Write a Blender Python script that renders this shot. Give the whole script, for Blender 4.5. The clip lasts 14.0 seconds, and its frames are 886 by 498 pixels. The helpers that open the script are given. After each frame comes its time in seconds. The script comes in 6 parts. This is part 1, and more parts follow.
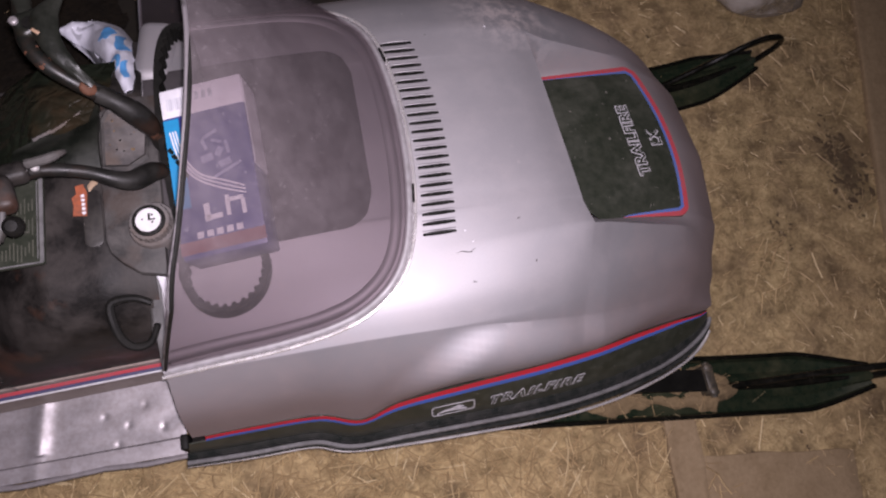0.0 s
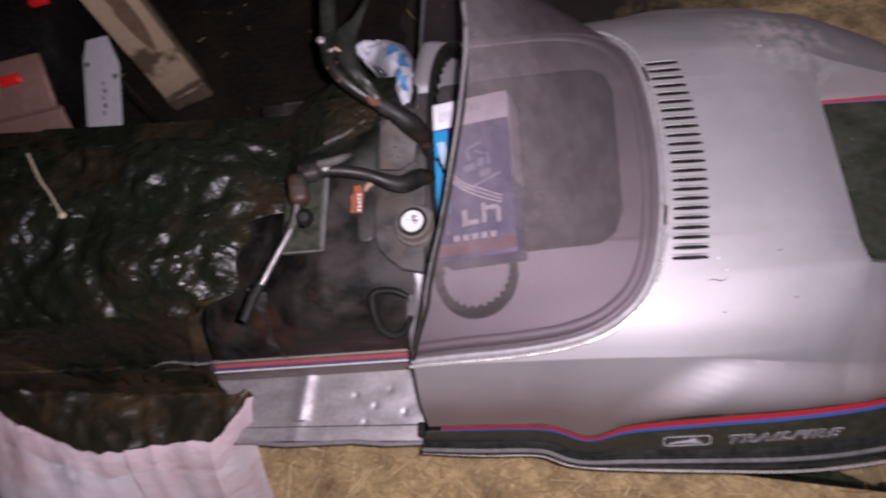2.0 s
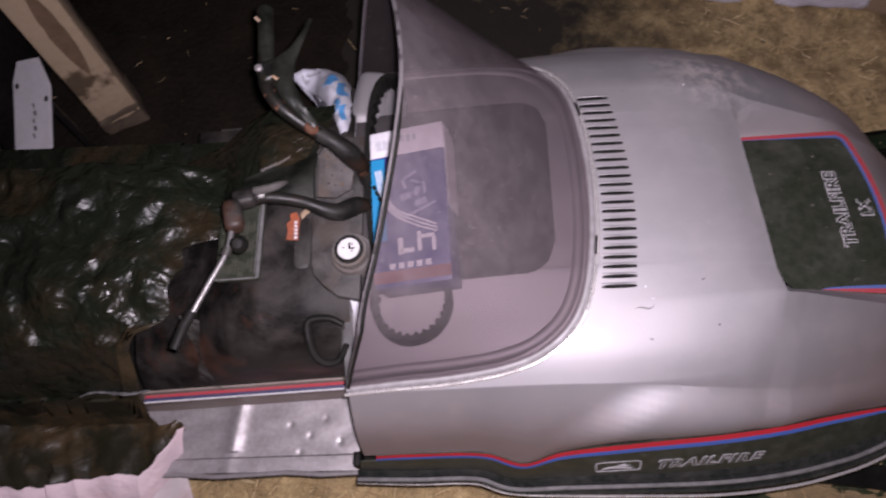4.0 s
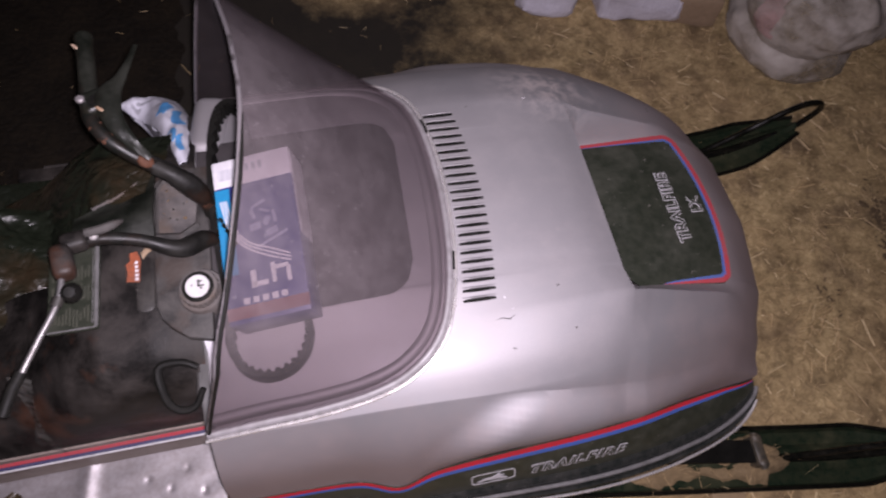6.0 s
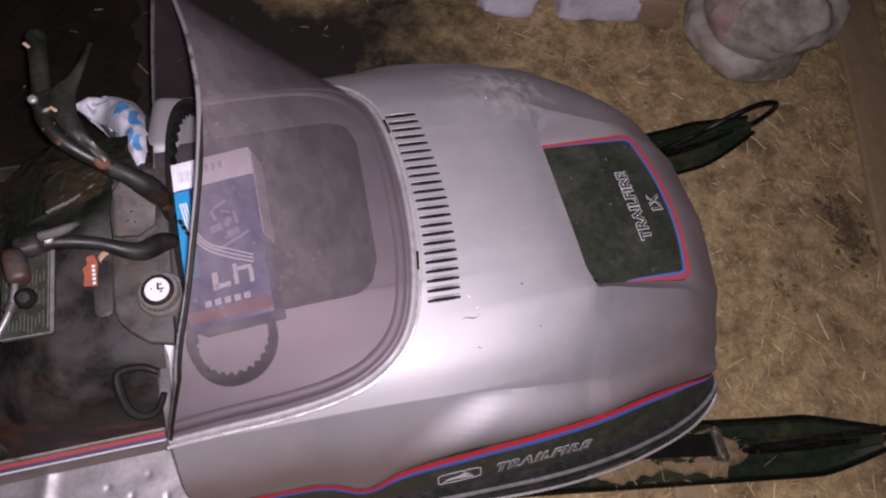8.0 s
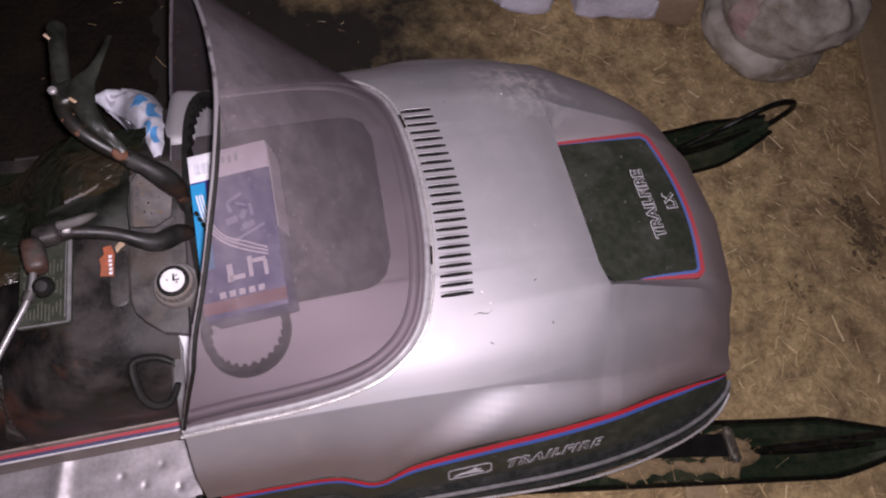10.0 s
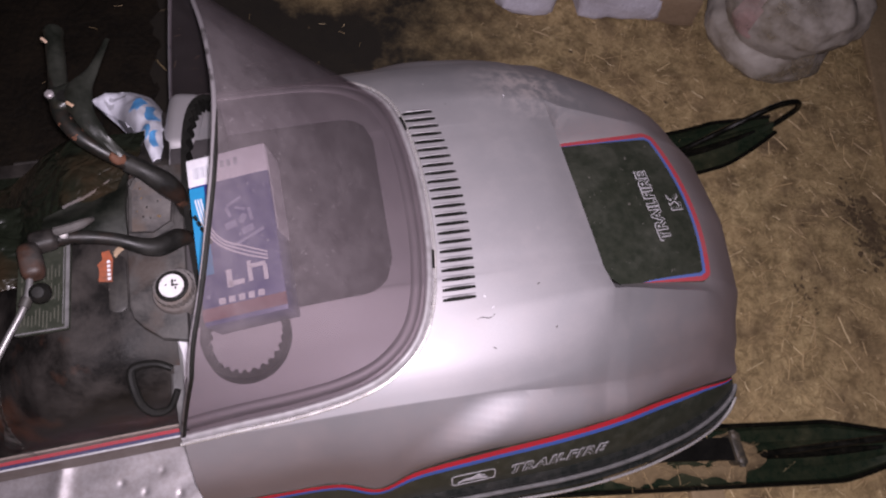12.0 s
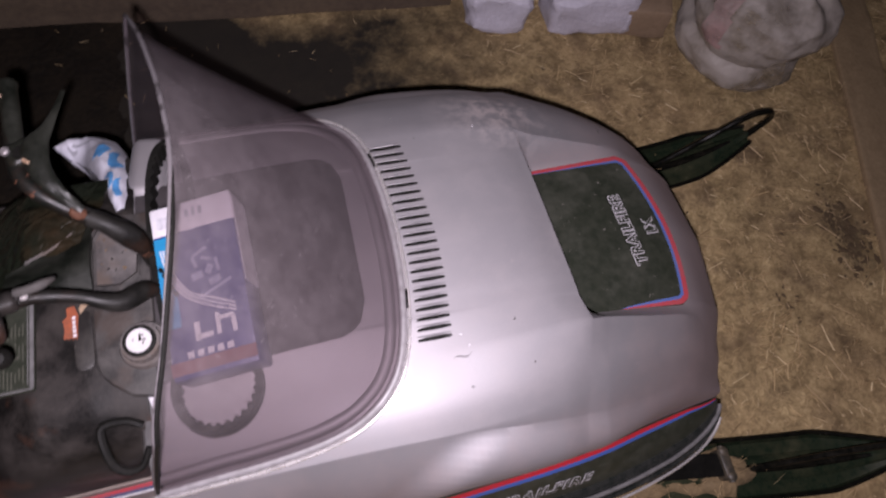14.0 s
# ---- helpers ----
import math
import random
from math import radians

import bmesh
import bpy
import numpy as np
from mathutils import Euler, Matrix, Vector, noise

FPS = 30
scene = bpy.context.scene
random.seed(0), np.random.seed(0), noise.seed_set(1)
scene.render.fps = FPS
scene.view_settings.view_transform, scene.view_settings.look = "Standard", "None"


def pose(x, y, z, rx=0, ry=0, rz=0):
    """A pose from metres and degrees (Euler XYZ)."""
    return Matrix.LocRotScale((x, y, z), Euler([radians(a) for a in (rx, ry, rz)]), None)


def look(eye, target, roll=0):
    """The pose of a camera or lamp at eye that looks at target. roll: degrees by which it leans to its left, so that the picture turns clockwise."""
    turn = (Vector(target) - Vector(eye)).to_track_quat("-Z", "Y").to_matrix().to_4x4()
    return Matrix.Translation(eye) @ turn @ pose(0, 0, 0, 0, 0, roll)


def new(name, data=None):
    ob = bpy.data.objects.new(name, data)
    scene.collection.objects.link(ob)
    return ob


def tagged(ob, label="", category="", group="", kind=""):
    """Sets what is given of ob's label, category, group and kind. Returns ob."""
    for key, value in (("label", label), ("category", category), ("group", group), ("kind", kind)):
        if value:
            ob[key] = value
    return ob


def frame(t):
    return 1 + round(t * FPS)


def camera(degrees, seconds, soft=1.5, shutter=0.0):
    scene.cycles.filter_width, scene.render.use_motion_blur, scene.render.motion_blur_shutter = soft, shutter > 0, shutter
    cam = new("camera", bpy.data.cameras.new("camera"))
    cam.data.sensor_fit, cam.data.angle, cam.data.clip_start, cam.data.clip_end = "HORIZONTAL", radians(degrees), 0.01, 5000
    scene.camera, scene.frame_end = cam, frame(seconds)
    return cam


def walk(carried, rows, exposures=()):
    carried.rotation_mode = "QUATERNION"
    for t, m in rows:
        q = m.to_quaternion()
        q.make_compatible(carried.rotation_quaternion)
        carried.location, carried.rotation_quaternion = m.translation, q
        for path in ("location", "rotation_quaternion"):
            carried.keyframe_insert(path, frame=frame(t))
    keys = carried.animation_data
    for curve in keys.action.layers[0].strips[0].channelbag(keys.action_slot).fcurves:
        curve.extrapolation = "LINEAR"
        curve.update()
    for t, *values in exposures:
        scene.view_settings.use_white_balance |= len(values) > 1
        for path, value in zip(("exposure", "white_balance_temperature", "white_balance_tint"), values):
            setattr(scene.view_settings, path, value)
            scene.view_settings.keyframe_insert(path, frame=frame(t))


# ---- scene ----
cam = camera(61.97, 14.0, soft=2.2, shutter=0.5)
PATH = [
    (0.0, (-0.2195, -0.5442, 1.8046), (0.0106, -0.1740, 0.6865), 22.34),
    (0.5, (-0.2069, -0.5544, 1.7965), (0.0029, -0.1777, 0.6766), 19.59),
    (1.0, (-0.2114, -0.5573, 1.7987), (-0.0116, -0.1766, 0.6783), 18.30),
    (1.5, (-0.2300, -0.5531, 1.8133), (-0.1208, -0.1522, 0.6876), 8.77),
    (2.0, (-0.2353, -0.5523, 1.8258), (-0.3811, -0.1254, 0.7138), -19.70),
    (2.2, (-0.2299, -0.5490, 1.8250), (-0.4298, -0.1265, 0.7198), -25.64),
    (2.8, (-0.2290, -0.5500, 1.8270), (-0.4900, -0.1330, 0.7330), -31.50),
    (4.3, (-0.2228, -0.5591, 1.8348), (-0.2313, -0.0763, 0.7363), -3.00),
    (4.5, (-0.2280, -0.5572, 1.8319), (-0.2187, -0.0707, 0.7350), -1.25),
    (5.0, (-0.2251, -0.5535, 1.8230), (-0.1114, -0.0756, 0.7281), 8.86),
    (5.5, (-0.2248, -0.5481, 1.8240), (-0.0842, -0.0786, 0.7287), 10.19),
    (6.0, (-0.2206, -0.5423, 1.8213), (-0.0425, -0.0684, 0.7333), 12.14),
    (6.5, (-0.2115, -0.5290, 1.8105), (0.0273, -0.0655, 0.7298), 17.49),
    (7.0, (-0.2150, -0.5357, 1.8214), (0.0210, -0.0708, 0.7405), 16.95),
    (9.5, (-0.2219, -0.5443, 1.8212), (0.0098, -0.0839, 0.7375), 17.96),
    (10.0, (-0.2223, -0.5449, 1.8214), (-0.0081, -0.0825, 0.7351), 16.20),
    (10.5, (-0.2213, -0.5415, 1.8189), (-0.0205, -0.0815, 0.7289), 14.84),
    (11.0, (-0.2207, -0.5418, 1.8176), (-0.0249, -0.0822, 0.7265), 14.26),
    (11.5, (-0.2175, -0.5379, 1.8129), (-0.0188, -0.0770, 0.7230), 14.46),
    (12.0, (-0.2176, -0.5374, 1.8101), (-0.0082, -0.0712, 0.7244), 15.35),
    (12.5, (-0.2172, -0.5354, 1.8119), (0.0031, -0.0747, 0.7260), 16.79),
    (13.0, (-0.2186, -0.5387, 1.8116), (0.0054, -0.0780, 0.7264), 17.38),
    (13.5, (-0.2175, -0.5369, 1.8121), (0.0108, -0.0703, 0.7304), 17.62),
    (14.0, (-0.1854, -0.4934, 1.8172), (0.0450, -0.0200, 0.7389), 14.43),
]
walk(cam, [(t, look(eye, target, roll)) for t, eye, target, roll in PATH])

# ---------------------------------------------------------------- light
# The lamp of the hand-held phone is the only strong light; the barn itself is dark.
world = bpy.data.worlds.new("world")
scene.world = world
world.use_nodes = True
world.node_tree.nodes["Background"].inputs[0].default_value = (0.95, 0.92, 0.85, 1)
world.node_tree.nodes["Background"].inputs[1].default_value = 0.014
lamp = bpy.data.lights.new("phone_lamp", "SPOT")
lamp.energy, lamp.shadow_soft_size, lamp.color = 152.0, 0.010, (0.975, 0.862, 0.99)
phone_lamp = new("phone_lamp", lamp)
lamp.spot_size, lamp.spot_blend = radians(152), 1.0
phone_lamp.matrix_basis = look((-0.207, -0.540, 1.832), (-0.05, -0.24, 0.70))
scene.view_settings.exposure = 0.0


# ---------------------------------------------------------------- materials
def nodes_of(name):
    m = bpy.data.materials.new(name)
    m.use_nodes = True
    nt = m.node_tree
    return m, nt, nt.nodes["Principled BSDF"]


def noise_node(nt, scale, detail=6.0, rough=0.6, space="Object"):
    co = nt.nodes.new("ShaderNodeTexCoord")
    n = nt.nodes.new("ShaderNodeTexNoise")
    n.inputs["Scale"].default_value, n.inputs["Detail"].default_value, n.inputs["Roughness"].default_value = scale, detail, rough
    nt.links.new(co.outputs[space], n.inputs["Vector"])
    return n


def ramp(nt, src, stops):
    r = nt.nodes.new("ShaderNodeValToRGB")
    els = r.color_ramp.elements
    while len(els) < len(stops):
        els.new(0.5)
    for e, (p, c) in zip(els, stops):
        e.position, e.color = p, (*c, 1) if len(c) == 3 else c
    nt.links.new(src, r.inputs[0])
    return r.outputs[0]


def mixc(nt, fac, a, b):
    m = nt.nodes.new("ShaderNodeMix")
    m.data_type = "RGBA"
    for sock, v in ((m.inputs[0], fac), (m.inputs[6], a), (m.inputs[7], b)):
        if isinstance(v, (int, float)):
            sock.default_value = v
        elif isinstance(v, tuple):
            sock.default_value = (*v, 1)
        else:
            nt.links.new(v, sock)
    return m.outputs[2]


def bump(nt, bsdf, src, strength, dist):
    b = nt.nodes.new("ShaderNodeBump")
    b.inputs["Strength"].default_value, b.inputs["Distance"].default_value = strength, dist
    nt.links.new(src, b.inputs["Height"])
    nt.links.new(b.outputs[0], bsdf.inputs["Normal"])


def worn(name, base, other, rough=0.5, metal=0.0, big=6.0, fine=120.0, amount=(0.45, 0.7), relief=0.15, depth=0.002, spots=0.5, coat=0.0, rvar=0.15, spec=0.5, specks=0.0):
    """A surface of two colours: large stains broken up by a fine grain, uneven gloss and a fine relief."""
    m, nt, p = nodes_of(name)
    n1, n2 = noise_node(nt, big), noise_node(nt, fine, 3.0)
    f1 = ramp(nt, n1.outputs[0], [(amount[0], (0, 0, 0)), (amount[1], (1, 1, 1))])
    f2 = ramp(nt, n2.outputs[0], [(0.35, (0, 0, 0)), (0.75, (1, 1, 1))])
    fac = mixc(nt, spots, f1, f2)
    tone = mixc(nt, fac, base, other)
    if specks:
        dots = ramp(nt, noise_node(nt, 95.0, 2.0, 0.5).outputs[0], [(0.70, (0, 0, 0)), (0.74, (specks,) * 3)])
        tone = mixc(nt, dots, tone, (0.34, 0.31, 0.28))
    nt.links.new(tone, p.inputs["Base Color"])
    lo, hi = max(0.02, rough - rvar), min(1.0, rough + rvar)
    nt.links.new(ramp(nt, n1.outputs[0], [(0.3, (lo,) * 3), (0.75, (hi,) * 3)]), p.inputs["Roughness"])
    p.inputs["Metallic"].default_value = metal
    p.inputs["Coat Weight"].default_value = coat
    p.inputs["Specular IOR Level"].default_value = spec
    if relief:
        bump(nt, p, n2.outputs[0], relief, depth)
    return m


def silver_paint():
    m, nt, p = nodes_of("silver_paint")
    n1, n2, n3, n4 = noise_node(nt, 5.0), noise_node(nt, 900.0, 2.0), noise_node(nt, 45.0, 8.0, 0.75), noise_node(nt, 16.0, 6.0, 0.7)
    base = mixc(nt, n2.outputs[0], (0.255, 0.247, 0.256), (0.340, 0.329, 0.340))
    dust = ramp(nt, n1.outputs[0], [(0.45, (0, 0, 0)), (0.75, (0.40, 0.40, 0.40))])
    smear = ramp(nt, n4.outputs[0], [(0.45, (0, 0, 0)), (0.72, (0.30, 0.30, 0.30))])
    speck = ramp(nt, n3.outputs[0], [(0.66, (0, 0, 0)), (0.74, (0.5, 0.5, 0.5))])
    # a smear of pale dust over the far shoulder
    co, dist = nt.nodes.new("ShaderNodeTexCoord"), nt.nodes.new("ShaderNodeVectorMath")
    dist.operation = "DISTANCE"
    dist.inputs[1].default_value = (0.20, 0.245, 0.71)
    nt.links.new(co.outputs["Object"], dist.inputs[0])
    near = ramp(nt, dist.outputs["Value"], [(0.0, (0.9, 0.9, 0.9)), (0.13, (0, 0, 0))])
    grit = ramp(nt, n3.outputs[0], [(0.44, (0, 0, 0)), (0.60, (1, 1, 1))])
    d = mixc(nt, mixc(nt, near, (0, 0, 0), grit), mixc(nt, 0.5, mixc(nt, 0.5, dust, smear), speck), (0.8, 0.8, 0.8))
    # a brown tint low on the flanks paints the floor's reflection, upper rim ragged
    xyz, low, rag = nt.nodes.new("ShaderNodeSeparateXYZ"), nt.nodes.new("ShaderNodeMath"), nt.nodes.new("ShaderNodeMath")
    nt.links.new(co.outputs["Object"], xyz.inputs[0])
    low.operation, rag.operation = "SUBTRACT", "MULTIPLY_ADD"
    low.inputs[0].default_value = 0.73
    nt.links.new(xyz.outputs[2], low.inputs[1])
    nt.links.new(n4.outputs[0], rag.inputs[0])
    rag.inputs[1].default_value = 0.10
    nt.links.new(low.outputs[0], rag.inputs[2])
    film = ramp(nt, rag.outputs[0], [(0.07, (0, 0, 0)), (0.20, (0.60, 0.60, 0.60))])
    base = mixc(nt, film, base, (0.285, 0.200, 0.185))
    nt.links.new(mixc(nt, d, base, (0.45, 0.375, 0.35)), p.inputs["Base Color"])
    nt.links.new(ramp(nt, d, [(0.0, (0.635,) * 3), (0.6, (0.78,) * 3)]), p.inputs["Roughness"])
    nt.links.new(ramp(nt, d, [(0.0, (0.72,) * 3), (0.8, (0.34,) * 3)]), p.inputs["Metallic"])
    p.inputs["Coat Weight"].default_value = 0.06
    p.inputs["Coat Roughness"].default_value = 0.4
    bump(nt, p, n3.outputs[0], 0.05, 0.0006)
    return m


def dirt_floor():
    m, nt, p = nodes_of("dirt_floor")
    n1, n2, n3 = noise_node(nt, 2.2, 8.0, 0.65), noise_node(nt, 38.0, 8.0, 0.75), noise_node(nt, 7.0, 5.0)
    n2.inputs["Distortion"].default_value = 1.6
    c = ramp(nt, n2.outputs[0], [(0.28, (0.122, 0.086, 0.041)), (0.5, (0.306, 0.228, 0.113)), (0.72, (0.505, 0.395, 0.212))])
    stain = ramp(nt, n3.outputs[0], [(0.50, (0, 0, 0)), (0.72, (0.80, 0.80, 0.80))])
    c = mixc(nt, stain, c, (0.06, 0.038, 0.022))
    tint = ramp(nt, n1.outputs[0], [(0.40, (0, 0, 0)), (0.75, (0.4, 0.4, 0.4))])
    blot = ramp(nt, noise_node(nt, 15.0, 7.0, 0.7).outputs[0], [(0.38, (0.70, 0.67, 0.62)), (0.60, (1.28, 1.27, 1.25))])
    mul = nt.nodes.new("ShaderNodeMix")
    mul.data_type, mul.blend_type = "RGBA", "MULTIPLY"
    mul.inputs[0].default_value = 1.0
    nt.links.new(mixc(nt, tint, c, (0.33, 0.225, 0.12)), mul.inputs[6])
    nt.links.new(blot, mul.inputs[7])
    nt.links.new(mul.outputs[2], p.inputs["Base Color"])
    p.inputs["Roughness"].default_value = 0.95
    bump(nt, p, n2.outputs[0], 0.45, 0.010)
    # a much darker stretch of floor beside the machine, with a ragged rim
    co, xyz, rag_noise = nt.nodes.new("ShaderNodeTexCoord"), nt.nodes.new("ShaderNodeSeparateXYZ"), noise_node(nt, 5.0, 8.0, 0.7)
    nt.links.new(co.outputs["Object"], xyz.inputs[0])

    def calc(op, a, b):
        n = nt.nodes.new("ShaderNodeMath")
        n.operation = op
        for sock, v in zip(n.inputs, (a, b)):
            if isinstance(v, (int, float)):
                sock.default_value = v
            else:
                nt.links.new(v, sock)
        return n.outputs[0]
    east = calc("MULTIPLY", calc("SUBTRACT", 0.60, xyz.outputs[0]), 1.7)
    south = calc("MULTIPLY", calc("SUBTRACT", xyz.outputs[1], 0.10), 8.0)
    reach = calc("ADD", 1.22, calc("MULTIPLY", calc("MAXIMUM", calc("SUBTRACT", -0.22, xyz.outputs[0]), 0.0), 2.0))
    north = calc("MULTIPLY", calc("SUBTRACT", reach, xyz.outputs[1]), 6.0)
    dark_mask = calc("ADD", calc("MINIMUM", calc("MINIMUM", east, south), north), calc("MULTIPLY", calc("SUBTRACT", rag_noise.outputs[0], 0.5), 1.8))
    dark_mask = ramp(nt, dark_mask, [(0.0, (0, 0, 0)), (0.9, (0.985, 0.985, 0.985))])
    # a trodden dark stain in front of the nose
    along = calc("POWER", calc("DIVIDE", calc("SUBTRACT", xyz.outputs[0], 1.405), 0.075), 2.0)
    across = calc("POWER", calc("DIVIDE", calc("ABSOLUTE", calc("SUBTRACT", xyz.outputs[1], 0.13), 0.0), 0.17), 2.0)
    ragged = calc("MULTIPLY", calc("SUBTRACT", noise_node(nt, 30.0, 6.0, 0.7).outputs[0], 0.5), 5.0)
    trod = ramp(nt, calc("ADD", calc("SUBTRACT", 0.75, calc("ADD", along, across)), ragged), [(0.0, (0, 0, 0)), (0.9, (0.72, 0.72, 0.72))])
    dry = mixc(nt, trod, p.inputs["Base Color"].links[0].from_socket, (0.045, 0.032, 0.018))
    nt.links.new(mixc(nt, dark_mask, dry, (0.009, 0.007, 0.0045)), p.inputs["Base Color"])
    return m


def straw_mat():
    m, nt, p = nodes_of("straw")
    g = nt.nodes.new("ShaderNodeNewGeometry")
    nt.links.new(ramp(nt, g.outputs["Random Per Island"], [(0.0, (0.27, 0.19, 0.095)), (0.45, (0.36, 0.255, 0.13)), (0.80, (0.48, 0.35, 0.18)), (1.0, (0.68, 0.55, 0.33))]), p.inputs["Base Color"])
    p.inputs["Roughness"].default_value = 0.6
    return m


def acrylic():
    """Tinted, dusty see-through sheet."""
    m, nt, p = nodes_of("tinted_acrylic")
    out = nt.nodes["Material Output"]
    tr = nt.nodes.new("ShaderNodeBsdfTransparent")
    tr.inputs[0].default_value = (0.740, 0.708, 0.722, 1)
    n1, n2 = noise_node(nt, 4.0), noise_node(nt, 170.0, 2.0)
    nt.links.new(mixc(nt, n1.outputs[0], (0.385, 0.342, 0.354), (0.49, 0.44, 0.452)), p.inputs["Base Color"])
    p.inputs["Roughness"].default_value = 0.42
    p.inputs["Specular IOR Level"].default_value = 0.15
    f1 = ramp(nt, n1.outputs[0], [(0.3, (0.070,) * 3), (0.75, (0.135,) * 3)])
    f2 = ramp(nt, n2.outputs[0], [(0.67, (0,) * 3), (0.72, (1,) * 3)])
    f1 = mixc(nt, ramp(nt, noise_node(nt, 28.0, 7.0, 0.7).outputs[0], [(0.40, (0,) * 3), (0.64, (0.75,) * 3)]), f1, (0.055, 0.055, 0.055))
    wipe = noise_node(nt, 9.0, 5.0, 0.6)
    wipe.inputs["Distortion"].default_value = 2.0
    f1 = mixc(nt, ramp(nt, wipe.outputs[0], [(0.52, (0,) * 3), (0.66, (0.16,) * 3)]), f1, (0.15, 0.15, 0.15))
    fac = mixc(nt, 0.10, f1, f2)
    # haze thinned on the far wing, painting its outer face as unlit
    co, xyz = nt.nodes.new("ShaderNodeTexCoord"), nt.nodes.new("ShaderNodeSeparateXYZ")
    nt.links.new(co.outputs["Object"], xyz.inputs[0])
    fac = mixc(nt, ramp(nt, xyz.outputs[1], [(0.270, (0,) * 3), (0.288, (0.85,) * 3)]), fac, (0.01, 0.01, 0.01))
    mx = nt.nodes.new("ShaderNodeMixShader")
    nt.links.new(fac, mx.inputs[0])
    nt.links.new(tr.outputs[0], mx.inputs[1])
    nt.links.new(p.outputs[0], mx.inputs[2])
    nt.links.new(mx.outputs[0], out.inputs[0])
    return m


def plastic_sheet(name, base, rough, tint, crease=0.25, size=22.0, spec=0.5):
    """Thin film with sharp crumples: straight-sided ridges at two scales."""
    m, nt, p = nodes_of(name)
    n1 = noise_node(nt, 6.0, 6.0, 0.65)
    p.inputs["Specular IOR Level"].default_value = spec
    f = ramp(nt, n1.outputs[0], [(0.48, (0, 0, 0)), (0.66, (1, 1, 1))])
    nt.links.new(mixc(nt, f, base, tint), p.inputs["Base Color"])
    nt.links.new(ramp(nt, noise_node(nt, 11.0, 4.0).outputs[0], [(0.35, (rough,) * 3), (0.7, (min(1.0, rough + 0.22),) * 3)]), p.inputs["Roughness"])
    total = None
    for scale, amount in ((size, 1.0), (size * 2.4, 0.42), (size * 5.5, 0.20)):
        n = noise_node(nt, scale, 2.0, 0.4)
        n.inputs["Distortion"].default_value = 0.5
        off, fold, weigh = (nt.nodes.new("ShaderNodeMath") for _ in range(3))
        off.operation, fold.operation, weigh.operation = "SUBTRACT", "ABSOLUTE", "MULTIPLY"
        off.inputs[1].default_value, weigh.inputs[1].default_value = 0.5, amount
        nt.links.new(n.outputs[0], off.inputs[0])
        nt.links.new(off.outputs[0], fold.inputs[0])
        nt.links.new(fold.outputs[0], weigh.inputs[0])
        if total is None:
            total = weigh.outputs[0]
        else:
            add = nt.nodes.new("ShaderNodeMath")
            nt.links.new(total, add.inputs[0])
            nt.links.new(weigh.outputs[0], add.inputs[1])
            total = add.outputs[0]
    bump(nt, p, total, crease, 0.05)
    return m


def see_through(mat, lo, hi, scale):
    """Let part of the light pass straight through a thin film, unevenly."""
    nt = mat.node_tree
    mx, tr = nt.nodes.new("ShaderNodeMixShader"), nt.nodes.new("ShaderNodeBsdfTransparent")
    nt.links.new(ramp(nt, noise_node(nt, scale, 4.0).outputs[0], [(0.35, (lo,) * 3), (0.68, (hi,) * 3)]), mx.inputs[0])
    nt.links.new(nt.nodes["Principled BSDF"].outputs[0], mx.inputs[1])
    nt.links.new(tr.outputs[0], mx.inputs[2])
    nt.links.new(mx.outputs[0], nt.nodes["Material Output"].inputs[0])


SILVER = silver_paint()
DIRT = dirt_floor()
STRAW = straw_mat()
ACRYLIC = acrylic()


def grime(name, dark, dust, brown, rough, big, fine, spec=0.35):
    """Dirty plastic: dark base, grey dust and brown stains, each with its own shape."""
    m, nt, p = nodes_of(name)
    n1, n2, n3 = noise_node(nt, big, 8.0, 0.65), noise_node(nt, fine, 5.0, 0.7), noise_node(nt, big * 0.55, 6.0, 0.6)
    n1.inputs["Distortion"].default_value = 0.25
    p.inputs["Specular IOR Level"].default_value = spec
    a = mixc(nt, ramp(nt, n1.outputs[0], [(0.40, (0, 0, 0)), (0.66, (1, 1, 1))]), dark, dust)
    a = mixc(nt, ramp(nt, n3.outputs[0], [(0.54, (0, 0, 0)), (0.66, (0.75, 0.75, 0.75))]), a, brown)
    a = mixc(nt, ramp(nt, n2.outputs[0], [(0.50, (0, 0, 0)), (0.80, (0.45, 0.45, 0.45))]), a, dust)
    nt.links.new(a, p.inputs["Base Color"])
    nt.links.new(ramp(nt, n1.outputs[0], [(0.35, (rough - 0.15,) * 3), (0.7, (rough + 0.2,) * 3)]), p.inputs["Roughness"])
    bump(nt, p, n2.outputs[0], 0.25, 0.002)
    return m


GRIME_AND_SHADE = grime("grimy_and_shaded_plastic", (0.006, 0.0055, 0.005), (0.031, 0.0265, 0.0235), (0.060, 0.026, 0.015), 0.55, 13.0, 150.0, 0.25)
GRIME_GREY = grime("grimy_grey_plastic", (0.018, 0.017, 0.016), (0.066, 0.061, 0.057), (0.042, 0.031, 0.025), 0.65, 22.0, 190.0)
BLACK_PLASTIC = worn("dusty_black_plastic", (0.009, 0.008, 0.008), (0.040, 0.036, 0.030), 0.5, specks=0.2, big=9.0, fine=150.0, amount=(0.42, 0.78), spots=0.35)
CONSOLE_GREY = worn("dusty_grey_plastic", (0.035, 0.031, 0.031), (0.075, 0.068, 0.062), 0.6, specks=0.25, big=12.0, fine=180.0, spots=0.4)
BLACK_DECAL = worn("black_decal", (0.016, 0.019, 0.013), (0.054, 0.055, 0.042), 0.42, specks=0.22, big=14.0, fine=60.0, amount=(0.5, 0.85), spots=0.35, relief=0.03)
